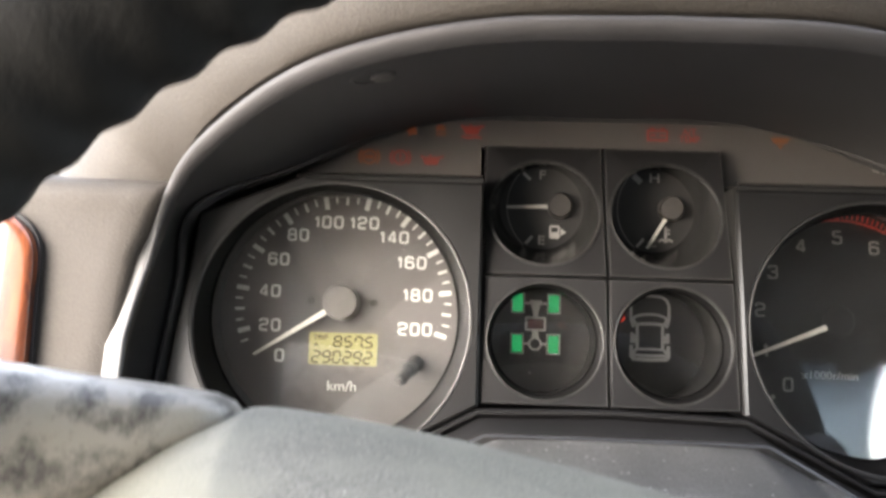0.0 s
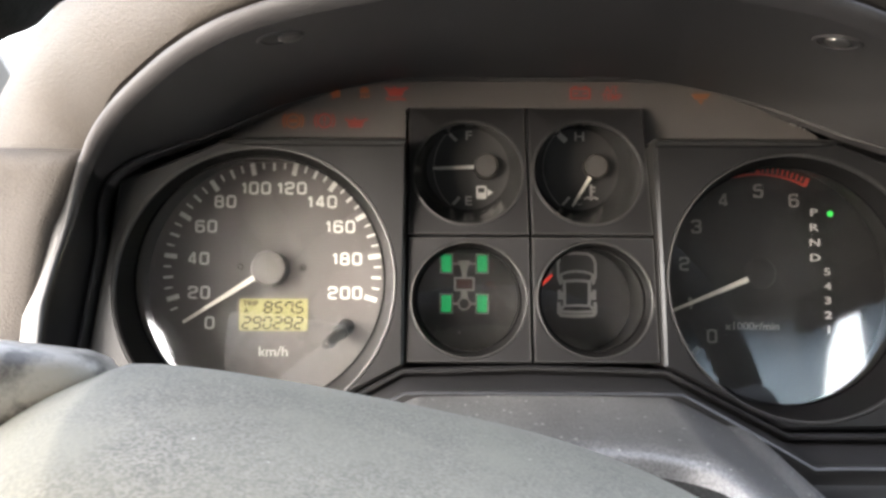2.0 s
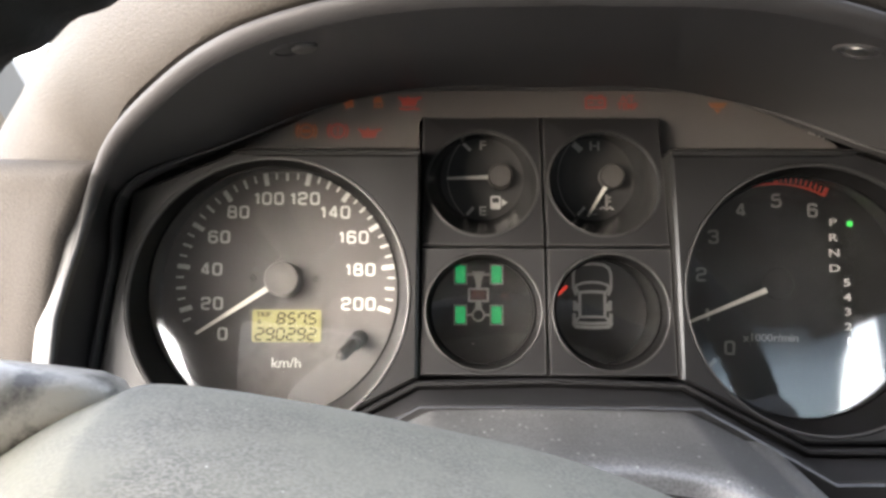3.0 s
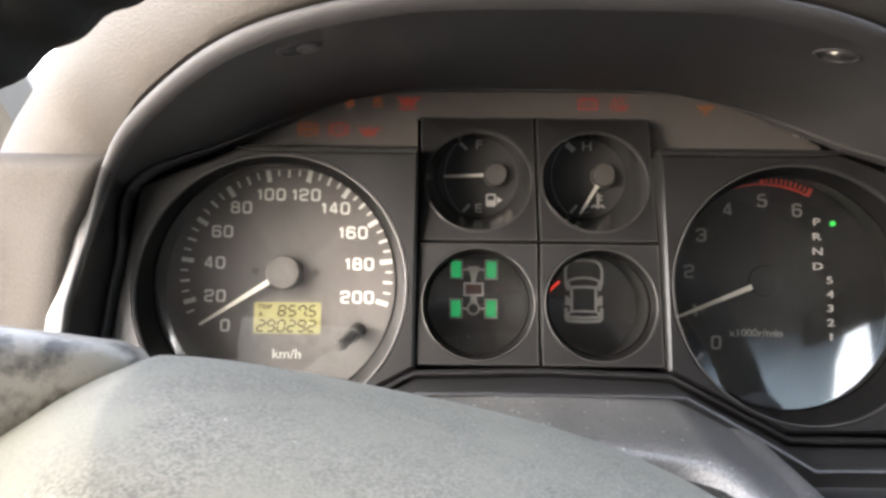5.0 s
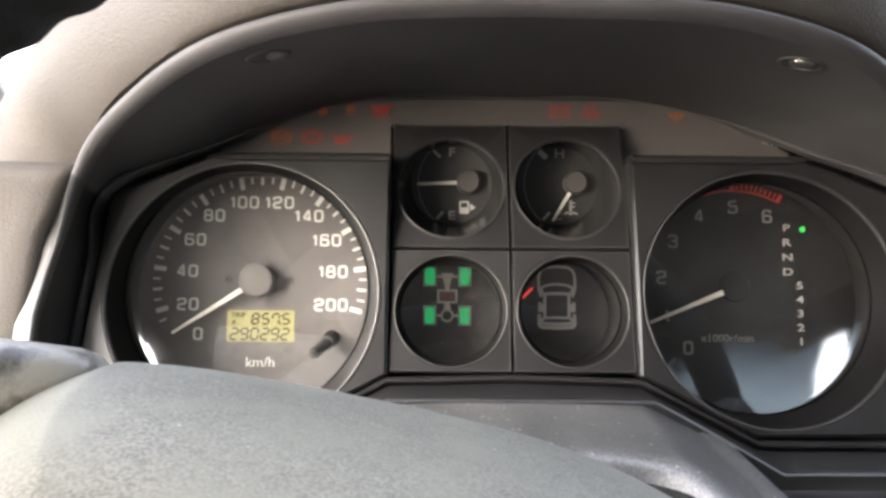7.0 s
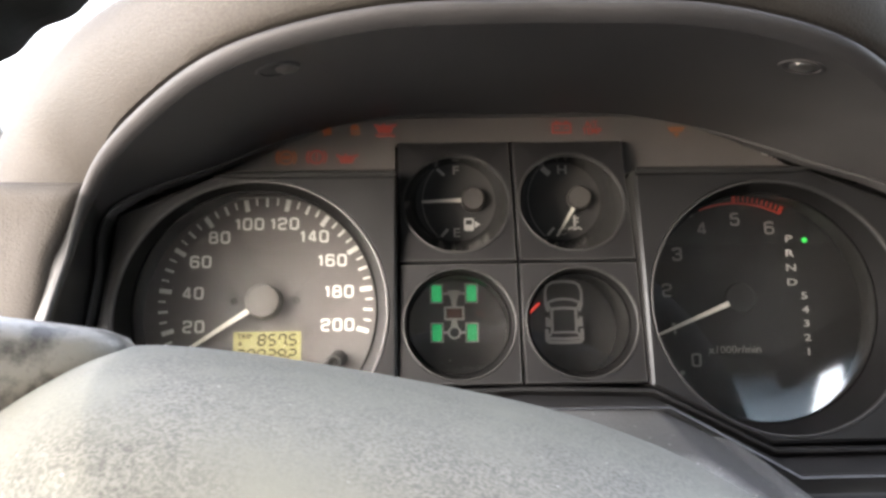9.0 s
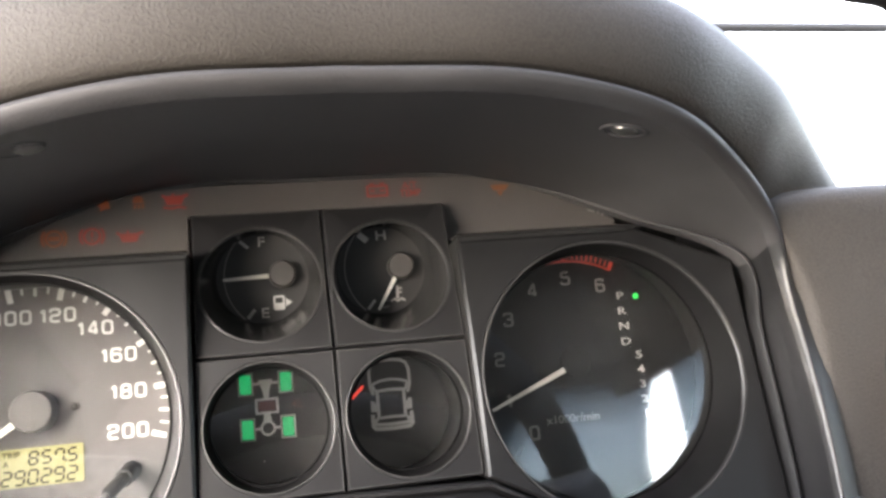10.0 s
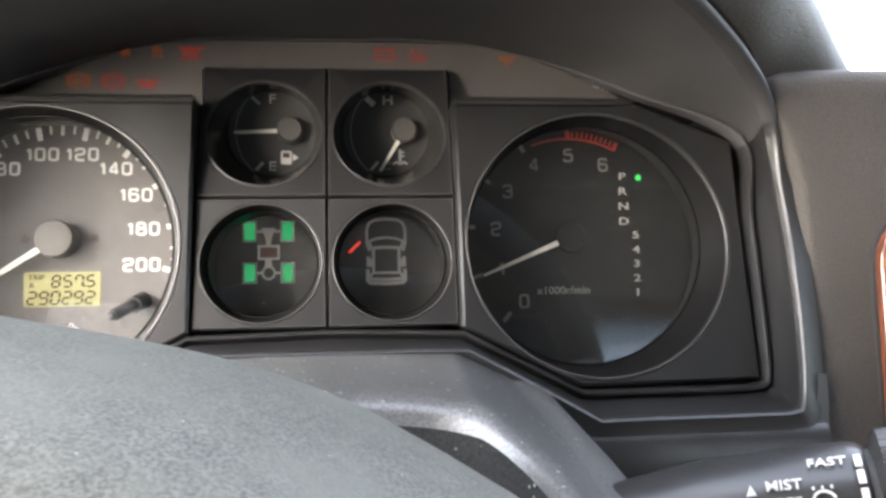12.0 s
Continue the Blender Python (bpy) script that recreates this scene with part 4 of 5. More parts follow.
def build_visor():
    """The beige hump over the hood, from the lip up and back towards the windscreen."""
    half = spline(LIP[:6], 10)
    loop = [wider(p, 0.009, 0.03, 0.06) for p in half[:0:-1]] + half
    n = len(loop)
    normal = []
    for i in range(n):
        t = loop[min(i + 1, n - 1)] - loop[max(i - 1, 0)]
        normal.append(Vector((-t.z, 0, t.x)).normalized())
    rings = []
    for k, dy in ((0.0008, 0.0115), (0.0008, 0.0), (0.0012, -0.0016), (0.0035, -0.0036), (0.009, -0.006), (0.016, -0.0076), (0.0225, -0.0076), (0.0285, -0.0055), (0.0345, -0.0005), (0.0405, 0.008),
                  (0.0465, 0.021), (0.0525, 0.043), (0.0565, 0.075), (0.059, 0.13), (0.056, 0.25), (0.05, 0.42)):
        row = []
        for p, o in zip(loop, normal):
            sink = min(max((0.048 - p.z) / 0.02, 0), 1)
            row.append(p + o * k * (1 + 0.3 * min(max((0.066 - p.z) / 0.03, 0), 1)) + Vector((0, dy + 0.016 * sink * sink * (3 - 2 * sink), 0)))
        rings.append(row)
    solid("dash_visor", loft(rings, False), BEIGE, "beige grained vinyl visor arching over the gauges", "dash", "structure", (0, 0, 0.09))


def lip_x(z):
    """Half width of the hood's outer edge at that height."""
    keys = [(0.0305, 0.1775), (0.013, 0.1828), (-0.003, 0.1862), (-0.04, 0.1875), (-0.077, 0.1862), (-0.1, 0.1845)]
    if z >= keys[0][0]:
        return max(0.1775 - (z - 0.0305) * 1.2, 0.165)
    for (z0, x0), (z1, x1) in zip(keys, keys[1:]):
        if z >= z1:
            return x0 + (x1 - x0) * (z0 - z) / (z0 - z1)
    return keys[-1][1]


def build_fascia():
    """Flat beige dash panels on both sides, with a rounded shoulder and a top running back to the windscreen."""
    for s in (-1, 1):
        far = 0.95 if s > 0 else 0.4
        profile = [(-0.036, -0.36), (-0.036, -0.12), (-0.034, -0.05), (-0.034, 0.0), (-0.0348, 0.014), (-0.0362, 0.0205), (-0.0366, 0.0235), (-0.0358, 0.0265), (-0.0335, 0.029),
                   (-0.0285, 0.0312), (-0.018, 0.0335), (-0.002, 0.0375), (0.1, 0.05), (0.42, 0.06)]
        rings = []
        for i, dx in enumerate((-0.0022, -0.0008, 0.0012, 0.004, 0.012, 0.02, 0.028, 0.036, 0.046, 0.07, 0.12, 0.2, 0.35, 0.55, 0.77)):
            row = []
            for y, z in profile:
                z += 0.0155 * ease(z, 0.008, 0.024) if s > 0 else 0.0
                x = min(lip_x(z) - 0.0012 + dx + (0.009 * min(max((0.03 - z) / 0.06, 0), 1) if s < 0 else 0.0), far)
                f = (x - 0.187) / (far - 0.187)
                back = min(max((0.212 - x) / 0.03, 0), 1)
                high = min(max((z + 0.002) / 0.024, 0), 1)
                row.append((s * x, y + 0.02 * f * f + ((0.012, 0.0048, 0.0016) + (0.0,) * 12)[i] + 0.002 * back * back * (3 - 2 * back) * high * high * (3 - 2 * high), z))
            rings.append(row)
        solid("dash_fascia", loft(rings, False), BEIGE, "beige grained vinyl dash panel beside the gauges", "dash", "structure", (s * 0.3, 0, 0))


def build_wood():
    for s, x0, x1, z0, z1, r in ((1, 0.2122, 0.42, -0.2, -0.012, 0.022), (-1, -0.33, -0.2245, -0.2, 0.0165, 0.02)):
        g = thing("wood_panel", (s * 0.27, -0.036, -0.09), "glossy red-brown burr wood dash panel", "dash trim", kind="structure")
        out = rounded(x0, z0, x1, z1, r, 8)
        cx, cz = (x0 + x1) / 2, (z0 + z1) / 2

        def inset(d, y):
            return [(cx + (x - cx) * (1 - d / abs(x1 - x0) * 2), y, cz + (z - cz) * (1 - d / (z1 - z0) * 2)) for x, z in out]

        bm = loft([inset(0, -0.034), inset(0, -0.0395), inset(0.0008, -0.0405), inset(0.003, -0.0412)])
        bm.faces.new([v for v in bm.verts if abs(v.co.y + 0.0412) < 1e-6])
        part("veneer", bm, WOOD, g)
        part("dark_strip", loft([inset(-0.0012, -0.034), inset(-0.0012, -0.036), inset(0.0, -0.036), inset(0.0, -0.034)]), RUBBER, g, "thin dark gap round the wood")
        if s < 0:
            vent = part("vent_frame", loft([[(-0.272 + q * math.cos(2 * math.pi * i / 40), y, -0.036 + q * math.sin(2 * math.pi * i / 40)) for i in range(40)]
                                            for q, y in ((0.034, -0.041), (0.034, -0.046), (0.031, -0.047), (0.029, -0.045), (0.029, -0.02))]), BLACK_HUB, g, "round black air vent")
            for k in range(5):
                part("slat", box((-0.272, -0.042, -0.06 + 0.012 * k), (0.05, 0.006, 0.0018), soft=0.0006), BLACK_HUB, vent)


build_hood()
build_visor()
build_fascia()
build_wood()


def build_lower_dash():
    """The dark panel below the cluster's lip."""
    rows = []
    for y, z in ((0.0, -0.088), (-0.037, -0.09), (-0.0412, -0.0935), (-0.0424, -0.098), (-0.0428, -0.1085), (-0.0424, -0.1094), (-0.041, -0.1098), (-0.037, -0.11), (-0.037, -0.1125), (-0.041, -0.1135),
                 (-0.0415, -0.15), (-0.03, -0.36)):
        rows.append([(-0.195 + 0.381 * i / 20, y, z) for i in range(21)])
    for s in (-1, 1):
        corner = [(s * x - (0.009 if s < 0 else 0.0), z) for x, z in ((0.1838, -0.0745), (0.1871, -0.0745), (0.1868, -0.1), (0.17, -0.1), (0.17, -0.0948), (0.1775, -0.0925), (0.1818, -0.0875))]
        solid("corner_trim", prism(corner[::s], -0.0402, -0.03), LIP_GREY, "dark grey plastic corner beside the hood's lip", "dash", "structure", (s * 0.18, -0.035, -0.09))
    solid("lower_dash", loft(rows, False), LIP_GREY, "dark grey plastic panel below the gauges", "dash", "structure", (0, 0, -0.15))


def build_column():
    """The steering column's upper cover: a flat back with rounded flanks, scooped out where the wheel's hub turns."""
    def half_width(y):
        keys = [(0.04, 0.064), (-0.04, 0.066), (-0.09, 0.0725), (-0.135, 0.0745), (-0.19, 0.07), (-0.27, 0.06)]
        for (y0, w0), (y1, w1) in zip(keys, keys[1:]):
            if y >= y1:
                return w0 + (w1 - w0) * (y0 - y) / (y0 - y1)
        return keys[-1][1]

    def inward(x, y):
        """How far inside the opening for the wheel's hub a point lies."""
        x -= 0.002
        q = (abs(x / 0.066) ** 3 + abs((y + 0.17) / 0.088) ** 3) ** (1 / 3) if y > -0.17 else abs(x) / (0.066 + 0.06 * (y + 0.17))
        return (1.0 - q) * 0.066

    def height(x, y):
        z = -0.0626 - 0.25 * max(-y - 0.043, 0) - 0.006 * ease(y, -0.0425, -0.0395) - 0.3 * x * x - 0.5 * (math.hypot(max(abs(x) - 0.044, 0), 0.004) - 0.004)
        d = inward(x, y)
        if d > 0:
            z -= 0.0055 - math.sqrt(max(0.0055 ** 2 - min(d, 0.0053) ** 2, 0)) + max(d - 0.0053, 0) * 5
        if x < -0.02:
            z -= 0.07 * ease(-y, 0.125, 0.16) * ease(-x, 0.02, 0.032)
        return z

    ys = [0.03, 0.0, -0.018, -0.03, -0.037] + [-0.039 - 0.0006 * i for i in range(11)] + [-0.0465 - 0.0017 * i for i in range(129)]
    rows = []
    for y in ys:
        w = half_width(y)
        flank = [(w + 0.0175 * math.sin(a), -0.015 * (1 - math.cos(a))) for a in (0.0, 0.2, 0.4, 0.6, 0.8, 1.0, 1.2, 1.4)]
        flank += [(w + 0.018, -0.03), (w + 0.0185, -0.06), (w + 0.0185, -0.1)]
        inner = [w * k / 64 for k in range(64)]
        right = [(x, y, height(x, y)) for x in inner] + [(x, y, height(w, y) + d) for x, d in flank]
        left = [(-x, y, height(-x, y)) for x in inner[1:]] + [(-x, y, height(-w, y) + d) for x, d in flank]
        rows.append(left[::-1] + right)
    g = thing("steering_column", (0, -0.08, -0.11), "dusty black grained cover of the steering column", "steering column")
    cover = loft(rows, False, False)
    gone = [f for f in cover.faces if any(inward(v.co.x, v.co.y) > 0.0008 for v in f.verts)]
    bmesh.ops.delete(cover, geom=gone, context='FACES')
    part("upper_cover", cover, COLUMN, g, sharp=70)

    def round_opening(d, drop):
        """The opening's outline, drawn in by d, on the cover's surface less the drop."""
        q = 1 - d / 0.066
        side = [(q * (0.066 + 0.06 * (y + 0.17)), y) for y in (-0.26 + 0.006 * k for k in range(15))]
        arch = [(q * 0.066 * math.copysign(abs(math.cos(a)) ** (2 / 3), math.cos(a)), -0.17 + q * 0.088 * abs(math.sin(a)) ** (2 / 3)) for a in (math.pi * k / 160 for k in range(161))]
        path = side + arch + [(-x, y) for x, y in side[::-1]]
        return [(x + 0.002, y, height(x + 0.002, y) - drop) for x, y in path]

    edge = [round_opening(d, -0.0002) for d in (-0.0036, -0.0026, -0.0016, -0.0008, 0.0, 0.0008, 0.0016, 0.0024, 0.0031, 0.0037, 0.0042, 0.0046, 0.005, 0.0053, 0.0056, 0.006)]
    part("opening_edge", loft(edge, False), COLUMN, g, "rounded glossy edge of the column's opening", sharp=70)
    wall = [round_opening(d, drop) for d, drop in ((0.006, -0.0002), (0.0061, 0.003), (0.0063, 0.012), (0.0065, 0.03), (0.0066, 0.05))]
    part("opening_wall", loft(wall, False), COLUMN_SHADED, g, "wall of the column's opening with its shade put into the colour", sharp=70)
    # black box added so that the opening reads as deep shade
    part("opening_shade_box", box((0, -0.135, -0.14), (0.08, 0.05, 0.05), soft=0.004), RUBBER, g, "black box added for the deep shade in the column's opening")
    low = []
    for y in (0.03, -0.06, -0.12, -0.15):
        w = half_width(y) + 0.02
        low.append([(w * math.cos(a), y, -0.155 - 0.035 * math.sin(a)) for a in (0.0, 0.3, 0.7, 1.1, 1.57, 2.04, 2.44, 2.84, math.pi)])
    part("lower_cover", loft(low, False), COLUMN, g, sharp=60)


def build_right_stalk():
    g = thing("wiper_stalk", (0.07, -0.105, -0.108), "black wiper stalk with white lettering and ribbed end", "control stalk")
    p, q = Vector((0.05, -0.1, -0.113)), Vector((0.134, -0.147, -0.0985))
    part("arm", rod(p, q, [(0, 0.009), (0.3, 0.0105), (0.5, 0.0135), (0.62, 0.0152), (0.96, 0.0158), (0.985, 0.0152), (1, 0.014)], 40), STALK, g)
    d = (q - p).normalized()
    part("gap_ring", rod(q, q + d * 0.0016, [(0, 0.0135), (1, 0.0135)], 32), RUBBER, g)
    k0, k1 = q + d * 0.0016, q + d * 0.034
    bm = bmesh.new()
    u = d.cross(Vector((0, 0, 1))).normalized()
    v = d.cross(u)
    rings = []
    for f, r in ((0, 0.0145), (0.06, 0.0172), (0.9, 0.0182), (1, 0.015)):
        rings.append([k0 + (k1 - k0) * f + (u * math.cos(2 * math.pi * i / 72) + v * math.sin(2 * math.pi * i / 72)) * (r + 0.0007 * (i % 2)) for i in range(72)])
    part("knob", loft(rings, True, True, bm), STALK, g, "ribbed black twist knob")
    side = Vector((-d.y, d.x, 0)).normalized() * -1        # towards the driver
    if side.y > 0:
        side = -side
    upv = d.cross(side)
    if upv.z < 0:
        upv = -upv

    def on_arm(along, turn, lift=0.0165):
        """A pose on the arm's skin: along it from the ring, turned up from facing the driver."""
        n = side * math.cos(radians(turn)) + upv * math.sin(radians(turn))
        t = d.cross(-n)
        if t.z < 0:
            t = -t
        m = Matrix((d, -n, t)).transposed().to_4x4()
        m.translation = q - d * along + n * lift
        return m

    for text, along, turn, h in (("FAST", 0.0085, 52, 0.0025), ("MIST", 0.0187, 34, 0.0025), ("OFF", 0.0187, 19, 0.0025)):
        part("letters", lettering(text, 0, 0, 0, h, 1.15, 0.01, on_arm(along, turn)), PRINT, g)
    bm = prism([(-0.0012, -0.0012), (0.0012, -0.0012), (0, 0.0014)], -0.0003, 0.0003)
    bm.transform(on_arm(0.0262, 31))
    part("arrow_mark", bm, PRINT, g)
    bm = stroke(arc((0, -0.0008), 0.0026, 20, 160, 10), 0.0006, 0)
    stroke([(-0.0026, -0.0012), (0.0026, -0.0012)], 0.0006, 0, bm)
    for x in (-0.002, 0, 0.002):
        stroke([(x, 0.0022), (x, 0.003)], 0.0005, 0, bm)
    bm.transform(on_arm(0.0105, 20))
    part("washer_mark", bm, PRINT, g)
    for turn in (50, 35, 20):
        bm = prism(tile(-0.0008, -0.0016, 0.0008, 0.0016), -0.0003, 0.0003)
        bm.transform(on_arm(0.0018, turn))
        part("index_mark", bm, PRINT, g)


def build_wheel():
    """Airbag pad, turned a little, with the worn left spoke behind its edge and the rim."""
    c = Vector((-0.0455, -0.215, -0.1198))
    g = thing("steering_wheel", tuple(c), "dark grey leather steering wheel with dusty airbag pad", "steering wheel")

    edge = [(0.0386, -0.084), (0.0215, -0.0733), (0.005, -0.0645), (-0.018, -0.0565), (-0.052, -0.0492), (-0.078, -0.0448), (-0.0935, -0.0432), (-0.099, -0.0437),
            (-0.1075, -0.0472), (-0.118, -0.0538), (-0.1295, -0.0615), (-0.145, -0.076), (-0.153, -0.095), (-0.15, -0.125), (-0.132, -0.16), (-0.09, -0.185), (-0.03, -0.192),
            (0.03, -0.184), (0.062, -0.16), (0.07, -0.13), (0.06, -0.104)]
    ring = [(p.x, p.y) for p in spline([(x, z, 0) for x, z in edge + edge[:1]], 6)[:-1]]

    def sized(k, y):
        return [(c.x + (x - c.x) * k, y, c.z + (z - c.z) * k) for x, z in ring]

    rings = [sized(k, y) for k, y in ((0.74, -0.148), (0.9, -0.165), (0.97, -0.176), (0.996, -0.184), (1.0, -0.19), (0.995, -0.197), (0.978, -0.207), (0.952, -0.218), (0.915, -0.2285),
                                      (0.86, -0.239), (0.78, -0.249), (0.66, -0.2575), (0.48, -0.2642), (0.26, -0.268), (0.04, -0.269))]
    part("airbag_pad", loft(rings, True, True), PAD, g, "dusty grey-green grained airbag cover", sharp=60)

    def spoke(s, edge=0.0):
        rows = []
        for x, zt, zb, yc, dep in ((0.0985, -0.0432, -0.0458, -0.194, 0.003), (0.1, -0.0416, -0.0472, -0.195, 0.006), (0.1035, -0.0402, -0.0496, -0.196, 0.0085),
                                   (0.113, -0.0388, -0.0562, -0.199, 0.011), (0.126, -0.0372, -0.0655, -0.203, 0.0135), (0.148, -0.034, -0.082, -0.208, 0.0155), (0.186, -0.032, -0.11, -0.222, 0.016)):
            row = []
            if edge:
                zt, zb, dep = zb + edge * 0.6, zb - edge, dep + 0.0006
            for i in range(28):
                a = 2 * math.pi * i / 28
                cs, sn = math.cos(a), math.sin(a)
                row.append((s * x, yc + dep * math.copysign(abs(cs) ** 0.8, cs),
                            (zt + zb) / 2 + (zt - zb) / 2 * math.copysign(abs(sn) ** 0.75, sn) - (0.0 if s < 0 else 0.05)))
            rows.append(row)
        return loft(rows, True, True)

    part("spoke", spoke(-1), LEATHER, g, "worn black leather spoke with pale scuffs", sharp=60)
    part("spoke_edge", spoke(-1, 0.0024), STALK, g, "black lower edge of the worn spoke", sharp=60)
    part("spoke", spoke(1), LEATHER, g, sharp=60)
    rc = Vector((-0.002, -0.236, -0.13))
    rings = []
    for i in range(721):
        a = 2 * math.pi * i / 720
        row = []
        for j in range(20):
            b = 2 * math.pi * j / 20
            r = 0.0148 + 0.0006 * math.sin(96 * a) * max(0, -math.cos(b))
            row.append((rc.x + (0.1832 + r * math.cos(b)) * math.cos(a), rc.y + r * math.sin(b), rc.z + (0.1832 + r * math.cos(b)) * math.sin(a)))
        rings.append(row)
    part("rim", loft(rings), RIM, g, "dark grey leather rim")


build_lower_dash()
build_column()
build_right_stalk()
build_wheel()


# ---- the cabin round it (in the car's own frame: origin on the ground below the gauges) ----
def shell(name, bm, mat, label, category, kind="structure"):
    ob = new(name, finish(bm, name, mat))
    return tagged(ob, label, category, "", kind)


def build_cabin():
    shell("floor", box((0.35, -0.7, 0.42), (1.6, 3.2, 0.06)), CARPET, "grey carpeted cabin floor", "floor")
    # one headliner in two tones: front lightened as fill, rear darkened for its reflection
    shell("ceiling", box((0.35, -0.835, 1.78), (1.6, 0.93, 0.05), soft=0.02), CEILING, "grey cloth headliner", "ceiling")
    shell("ceiling_rear", box((0.35, -1.9, 1.782), (1.6, 1.2, 0.05)), LINER, "rear part of the headliner, darkened to keep its reflection dim", "ceiling")
    shell("wall_rear_header", box((0.79, -2.35, 1.738), (0.68, 0.07, 0.06)), LINER, "plain dark header above the back window", "wall")
    for x, nm, top in ((-0.43, "wall_left", 1.22), (1.13, "wall_right", 1.2)):
        shell(nm, box((x, -0.9, (top + 0.44) / 2), (0.07, 2.7, top - 0.44), soft=0.02), DOOR, "plain beige door panels below the windows", "wall")
    shell("wall_rear", box((0.35, -2.35, 0.85), (1.5, 0.07, 0.82)), LINER, "plain rear panel below the back window", "wall")
    # added panel, narrows the back window to take its reflection off the speedometer
    shell("wall_rear_upper", box((0.025, -2.35, 1.5), (0.85, 0.07, 0.5)), LINER, "unseen dark panel added to hide part of the back window's reflection", "wall")
    shell("wall_front", box((0.35, 0.48, 0.7), (1.6, 0.06, 0.5)), CARPET, "dark bulkhead behind the dash", "wall")
    shell("wall_left_upper", box((-0.43, -1.15, 1.72), (0.05, 2.4, 0.12), soft=0.01), LINER, "plain dark panel above the side windows", "wall")
    shell("wall_right_upper", box((1.13, -1.15, 1.7175), (0.05, 2.4, 0.125), soft=0.01), LINER, "plain dark panel above the side windows", "wall")
    for x, y, w in ((-0.43, -1.7, 0.12), (-0.43, -2.3, 0.12), (1.13, -0.75, 0.12), (1.13, -1.65, 0.06)):
        shell("pillar", box((x, y, 1.48), (0.06, w, 0.6), soft=0.015), LINER, "dark roof pillar between windows", "pillar")
    # unseen pillar; its stepped edge trims the reflected window and shades the right side
    rows = []
    for y, z in ((-1.0, 1.18), (-0.94, 1.295), (-0.87, 1.335), (-0.82, 1.362), (-0.6, 1.386), (-0.52, 1.45), (-0.44, 1.78)):
        rows.append([(-0.436, y, z), (-0.414, y, z), (-0.41, y - 0.008, z), (-0.41, -1.12, z), (-0.436, -1.12, z)])
    shell("pillar", loft(rows, True, True), PILLAR, "unseen black pillar shaped to cut the window's light and reflection", "pillar")


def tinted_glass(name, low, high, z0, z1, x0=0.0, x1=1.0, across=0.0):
    """Pane that grows denser towards its top edge and, by the share across, from x1 towards x0; puts a reflection's
    fade into the glass.
    """
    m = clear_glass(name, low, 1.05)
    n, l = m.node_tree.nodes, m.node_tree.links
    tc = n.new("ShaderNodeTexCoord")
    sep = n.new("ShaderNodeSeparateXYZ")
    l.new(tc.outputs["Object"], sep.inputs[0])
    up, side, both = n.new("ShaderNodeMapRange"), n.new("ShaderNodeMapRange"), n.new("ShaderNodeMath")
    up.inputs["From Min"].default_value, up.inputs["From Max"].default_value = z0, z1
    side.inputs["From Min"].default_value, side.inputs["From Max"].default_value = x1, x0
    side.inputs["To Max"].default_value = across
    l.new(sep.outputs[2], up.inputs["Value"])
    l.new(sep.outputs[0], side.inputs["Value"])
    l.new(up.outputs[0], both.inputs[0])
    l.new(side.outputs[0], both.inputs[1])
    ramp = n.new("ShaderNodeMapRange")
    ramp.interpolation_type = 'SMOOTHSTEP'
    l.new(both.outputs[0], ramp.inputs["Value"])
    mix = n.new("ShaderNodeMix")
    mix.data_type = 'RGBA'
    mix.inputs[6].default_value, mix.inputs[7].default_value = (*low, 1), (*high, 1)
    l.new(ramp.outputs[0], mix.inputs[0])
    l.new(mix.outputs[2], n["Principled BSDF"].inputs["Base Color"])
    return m


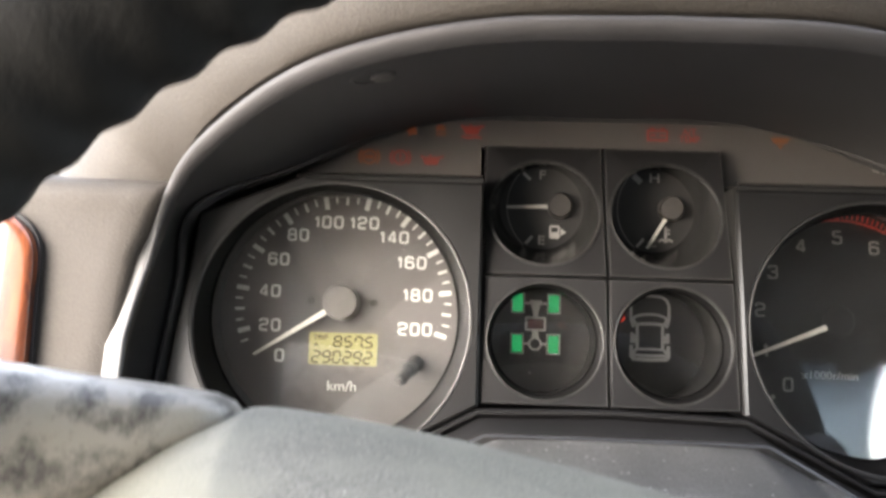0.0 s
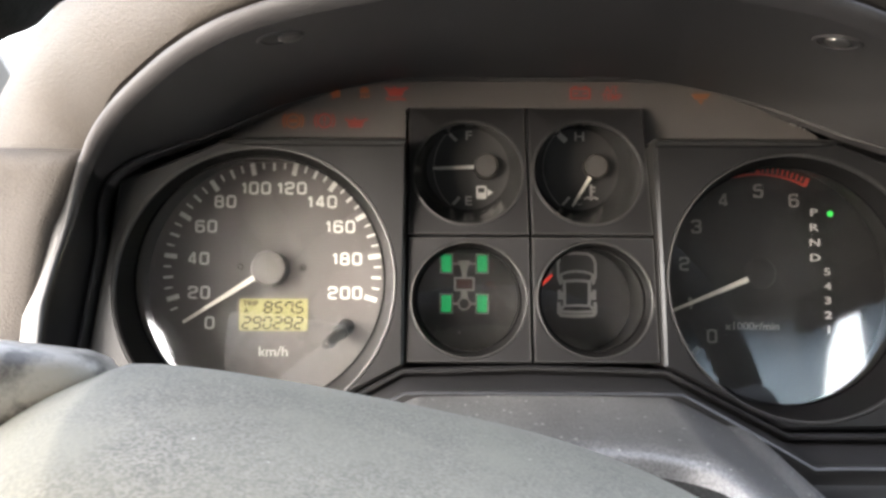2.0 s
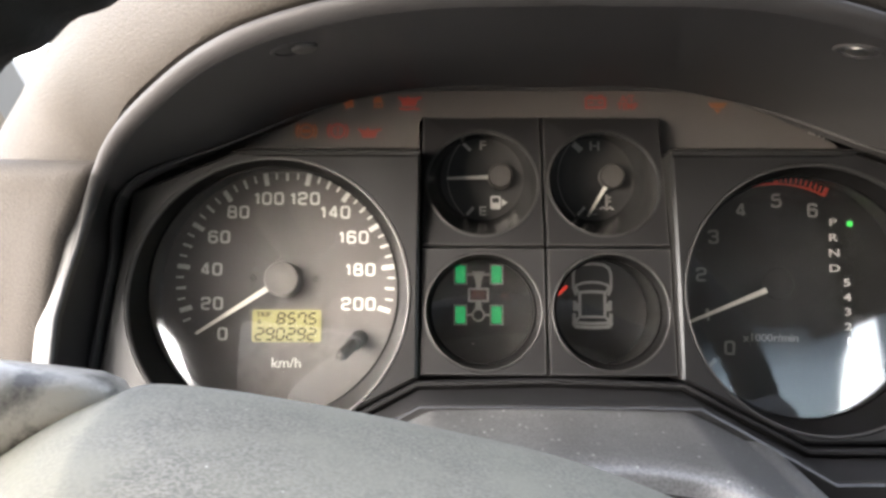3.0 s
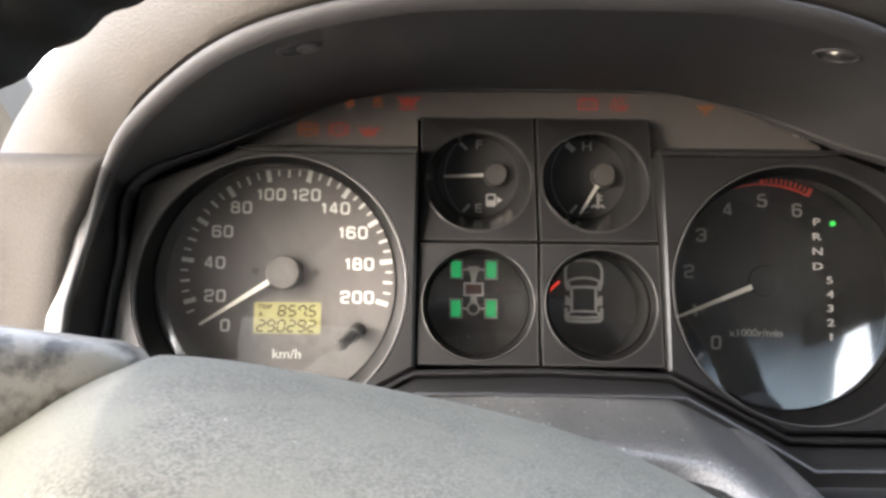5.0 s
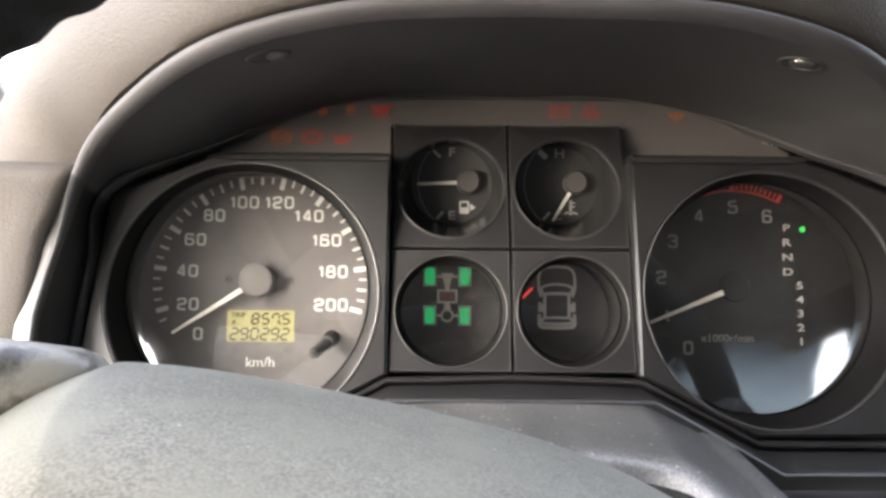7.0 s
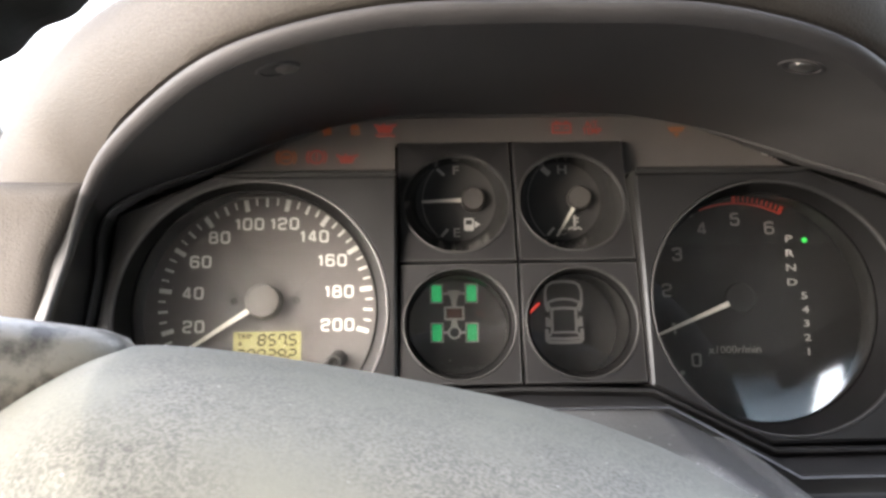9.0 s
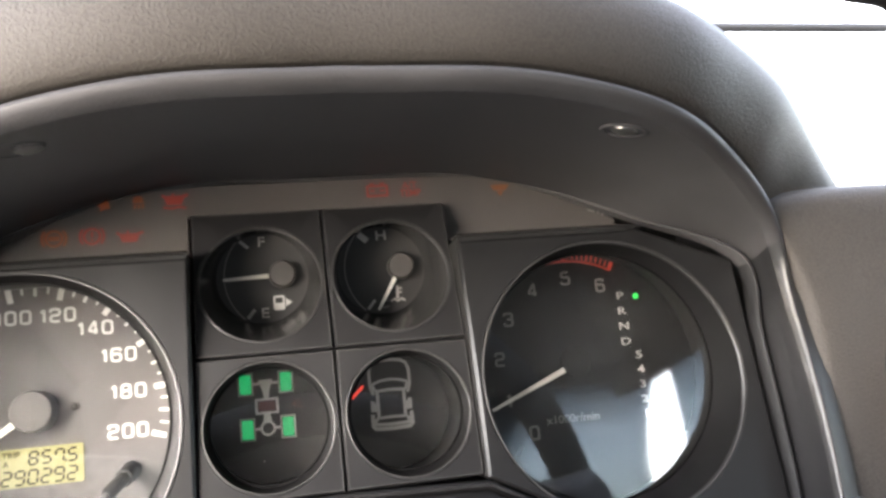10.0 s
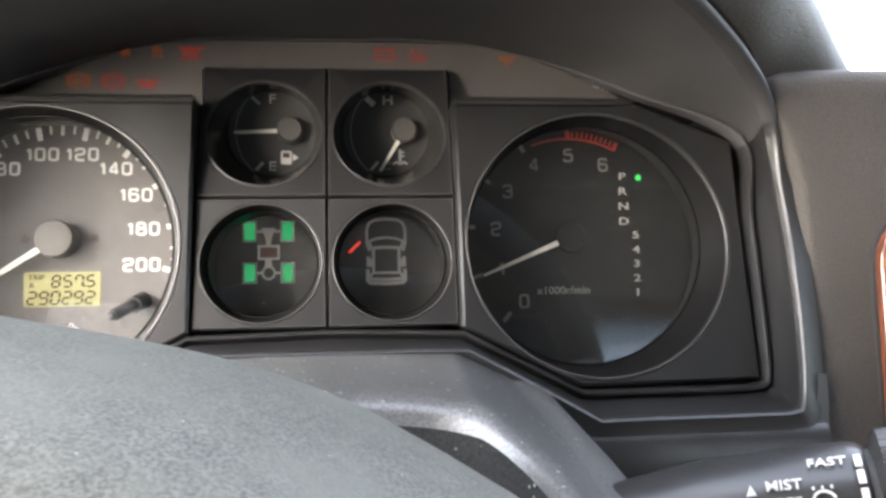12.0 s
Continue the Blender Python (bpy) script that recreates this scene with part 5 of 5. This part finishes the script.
def build_rear_window():
    # unseen panes; the reflected glow's fade, up and across, is put into the tint
    rear_glass = tinted_glass("glow_fade_rear_glass", (0.13, 0.156, 0.178), (0.002, 0.0023, 0.0026), 1.48, 1.74, 0.64, 0.86, 0.7)
    shell("window_rear", box((0.79, -2.35, 1.483), (0.68, 0.006, 0.446)), rear_glass, "unseen rear pane with a reflected glow's fade put into its tint", "window")
    edge = [(-2.345, 1.24), (-2.262, 1.24), (-2.255, 1.44), (-2.19, 1.57), (-2.076, 1.673), (-2.06, 1.69), (-2.345, 1.69)]
    shell("window_right", loft([[(x, y, z) for y, z in edge] for x in (1.128, 1.134)], True, True), rear_glass, "unseen corner pane shaped to edge the reflected white patch", "window")
    # unseen panes added to hold back light from the side windows and its reflection
    shell("window_right", box((1.13, -0.2, 1.43), (0.006, 0.96, 0.5)), tinted_glass("right_dimming_glass", (0.2, 0.22, 0.22), (0.15, 0.17, 0.17), 1.2, 1.7), "unseen dim pane added to cut light from the right", "window")
    dark = tinted_glass("window_dimming_glass", (0.008, 0.0092, 0.0105), (0.006, 0.007, 0.008), 1.2, 1.6)
    for y, w in ((-1.345, 0.67), (-2.0, 0.52)):
        shell("window_left", box((-0.43, y, 1.44), (0.006, w, 0.5)), dark, "unseen dark side pane added to dim the window's light and reflection", "window").visible_shadow = False
    shell("window_right", box((1.13, -1.225, 1.44), (0.006, 0.83, 0.5)), dark, "unseen dark side pane added to dim the window's light and reflection", "window")
    shell("window_right", box((1.13, -1.805, 1.44), (0.006, 0.29, 0.5)), rear_glass, "unseen blue-grey side pane with the reflected glow's fade in its tint", "window")


build_rear_window()


def build_a_pillar():
    bm = bmesh.new()
    rows = []
    for f in (0, 0.33, 0.66, 1):
        y, z = 0.42 - 0.62 * f, 1.26 + 0.5 * f
        x = -0.43 + 0.03 * f
        rows.append([(x - 0.03, y + 0.05, z), (x + 0.025, y + 0.05, z), (x + 0.04, y + 0.01, z), (x + 0.035, y - 0.045, z), (x - 0.03, y - 0.05, z)])
    loft(rows, True, True, bm)
    shell("pillar_front", bm, LINER, "dark front roof pillar", "pillar")


def build_seat():
    ob = new("driver_seat")
    ob.matrix_world = Matrix.Translation((-0.03, -0.85, 0.45))
    ob["base"] = (0, 0, 0)
    tagged(ob, "grey cloth driver's seat facing the gauges", "seat")
    for nm, c, s in (("seat_base", (0, 0.1, 0.07), (0.4, 0.42, 0.15)), ("cushion", (0, 0.1, 0.22), (0.5, 0.5, 0.16)), ("backrest", (0, -0.18, 0.62), (0.58, 0.14, 0.7)), ("headrest", (0, -0.2, 1.07), (0.34, 0.1, 0.2))):
        me = finish(box(c, s, soft=0.05), nm, SEAT, 60)
        p = new(nm, me)
        p.parent = ob


def build_wiper():
    ob = solid("windscreen_wiper", rod((0.26, 0.3, 0.272), (0.9, 0.3, 0.264), [(0, 0.003), (0.05, 0.0045), (0.95, 0.0045), (1, 0.003)], 10, rod((0.89, 0.3, 0.03), (0.9, 0.3, 0.267), [(0, 0.008), (1, 0.005)], 10)), RUBBER,
               "black wiper arm lying outside across the windscreen", "wiper", "", (0.5, 0.3, 0.268))


build_cabin()
build_wiper()
build_a_pillar()
build_seat()
shell("ground", box((0, 0, -0.05), (400, 400, 0.1)), GROUND, "pale dusty ground outside", "ground")
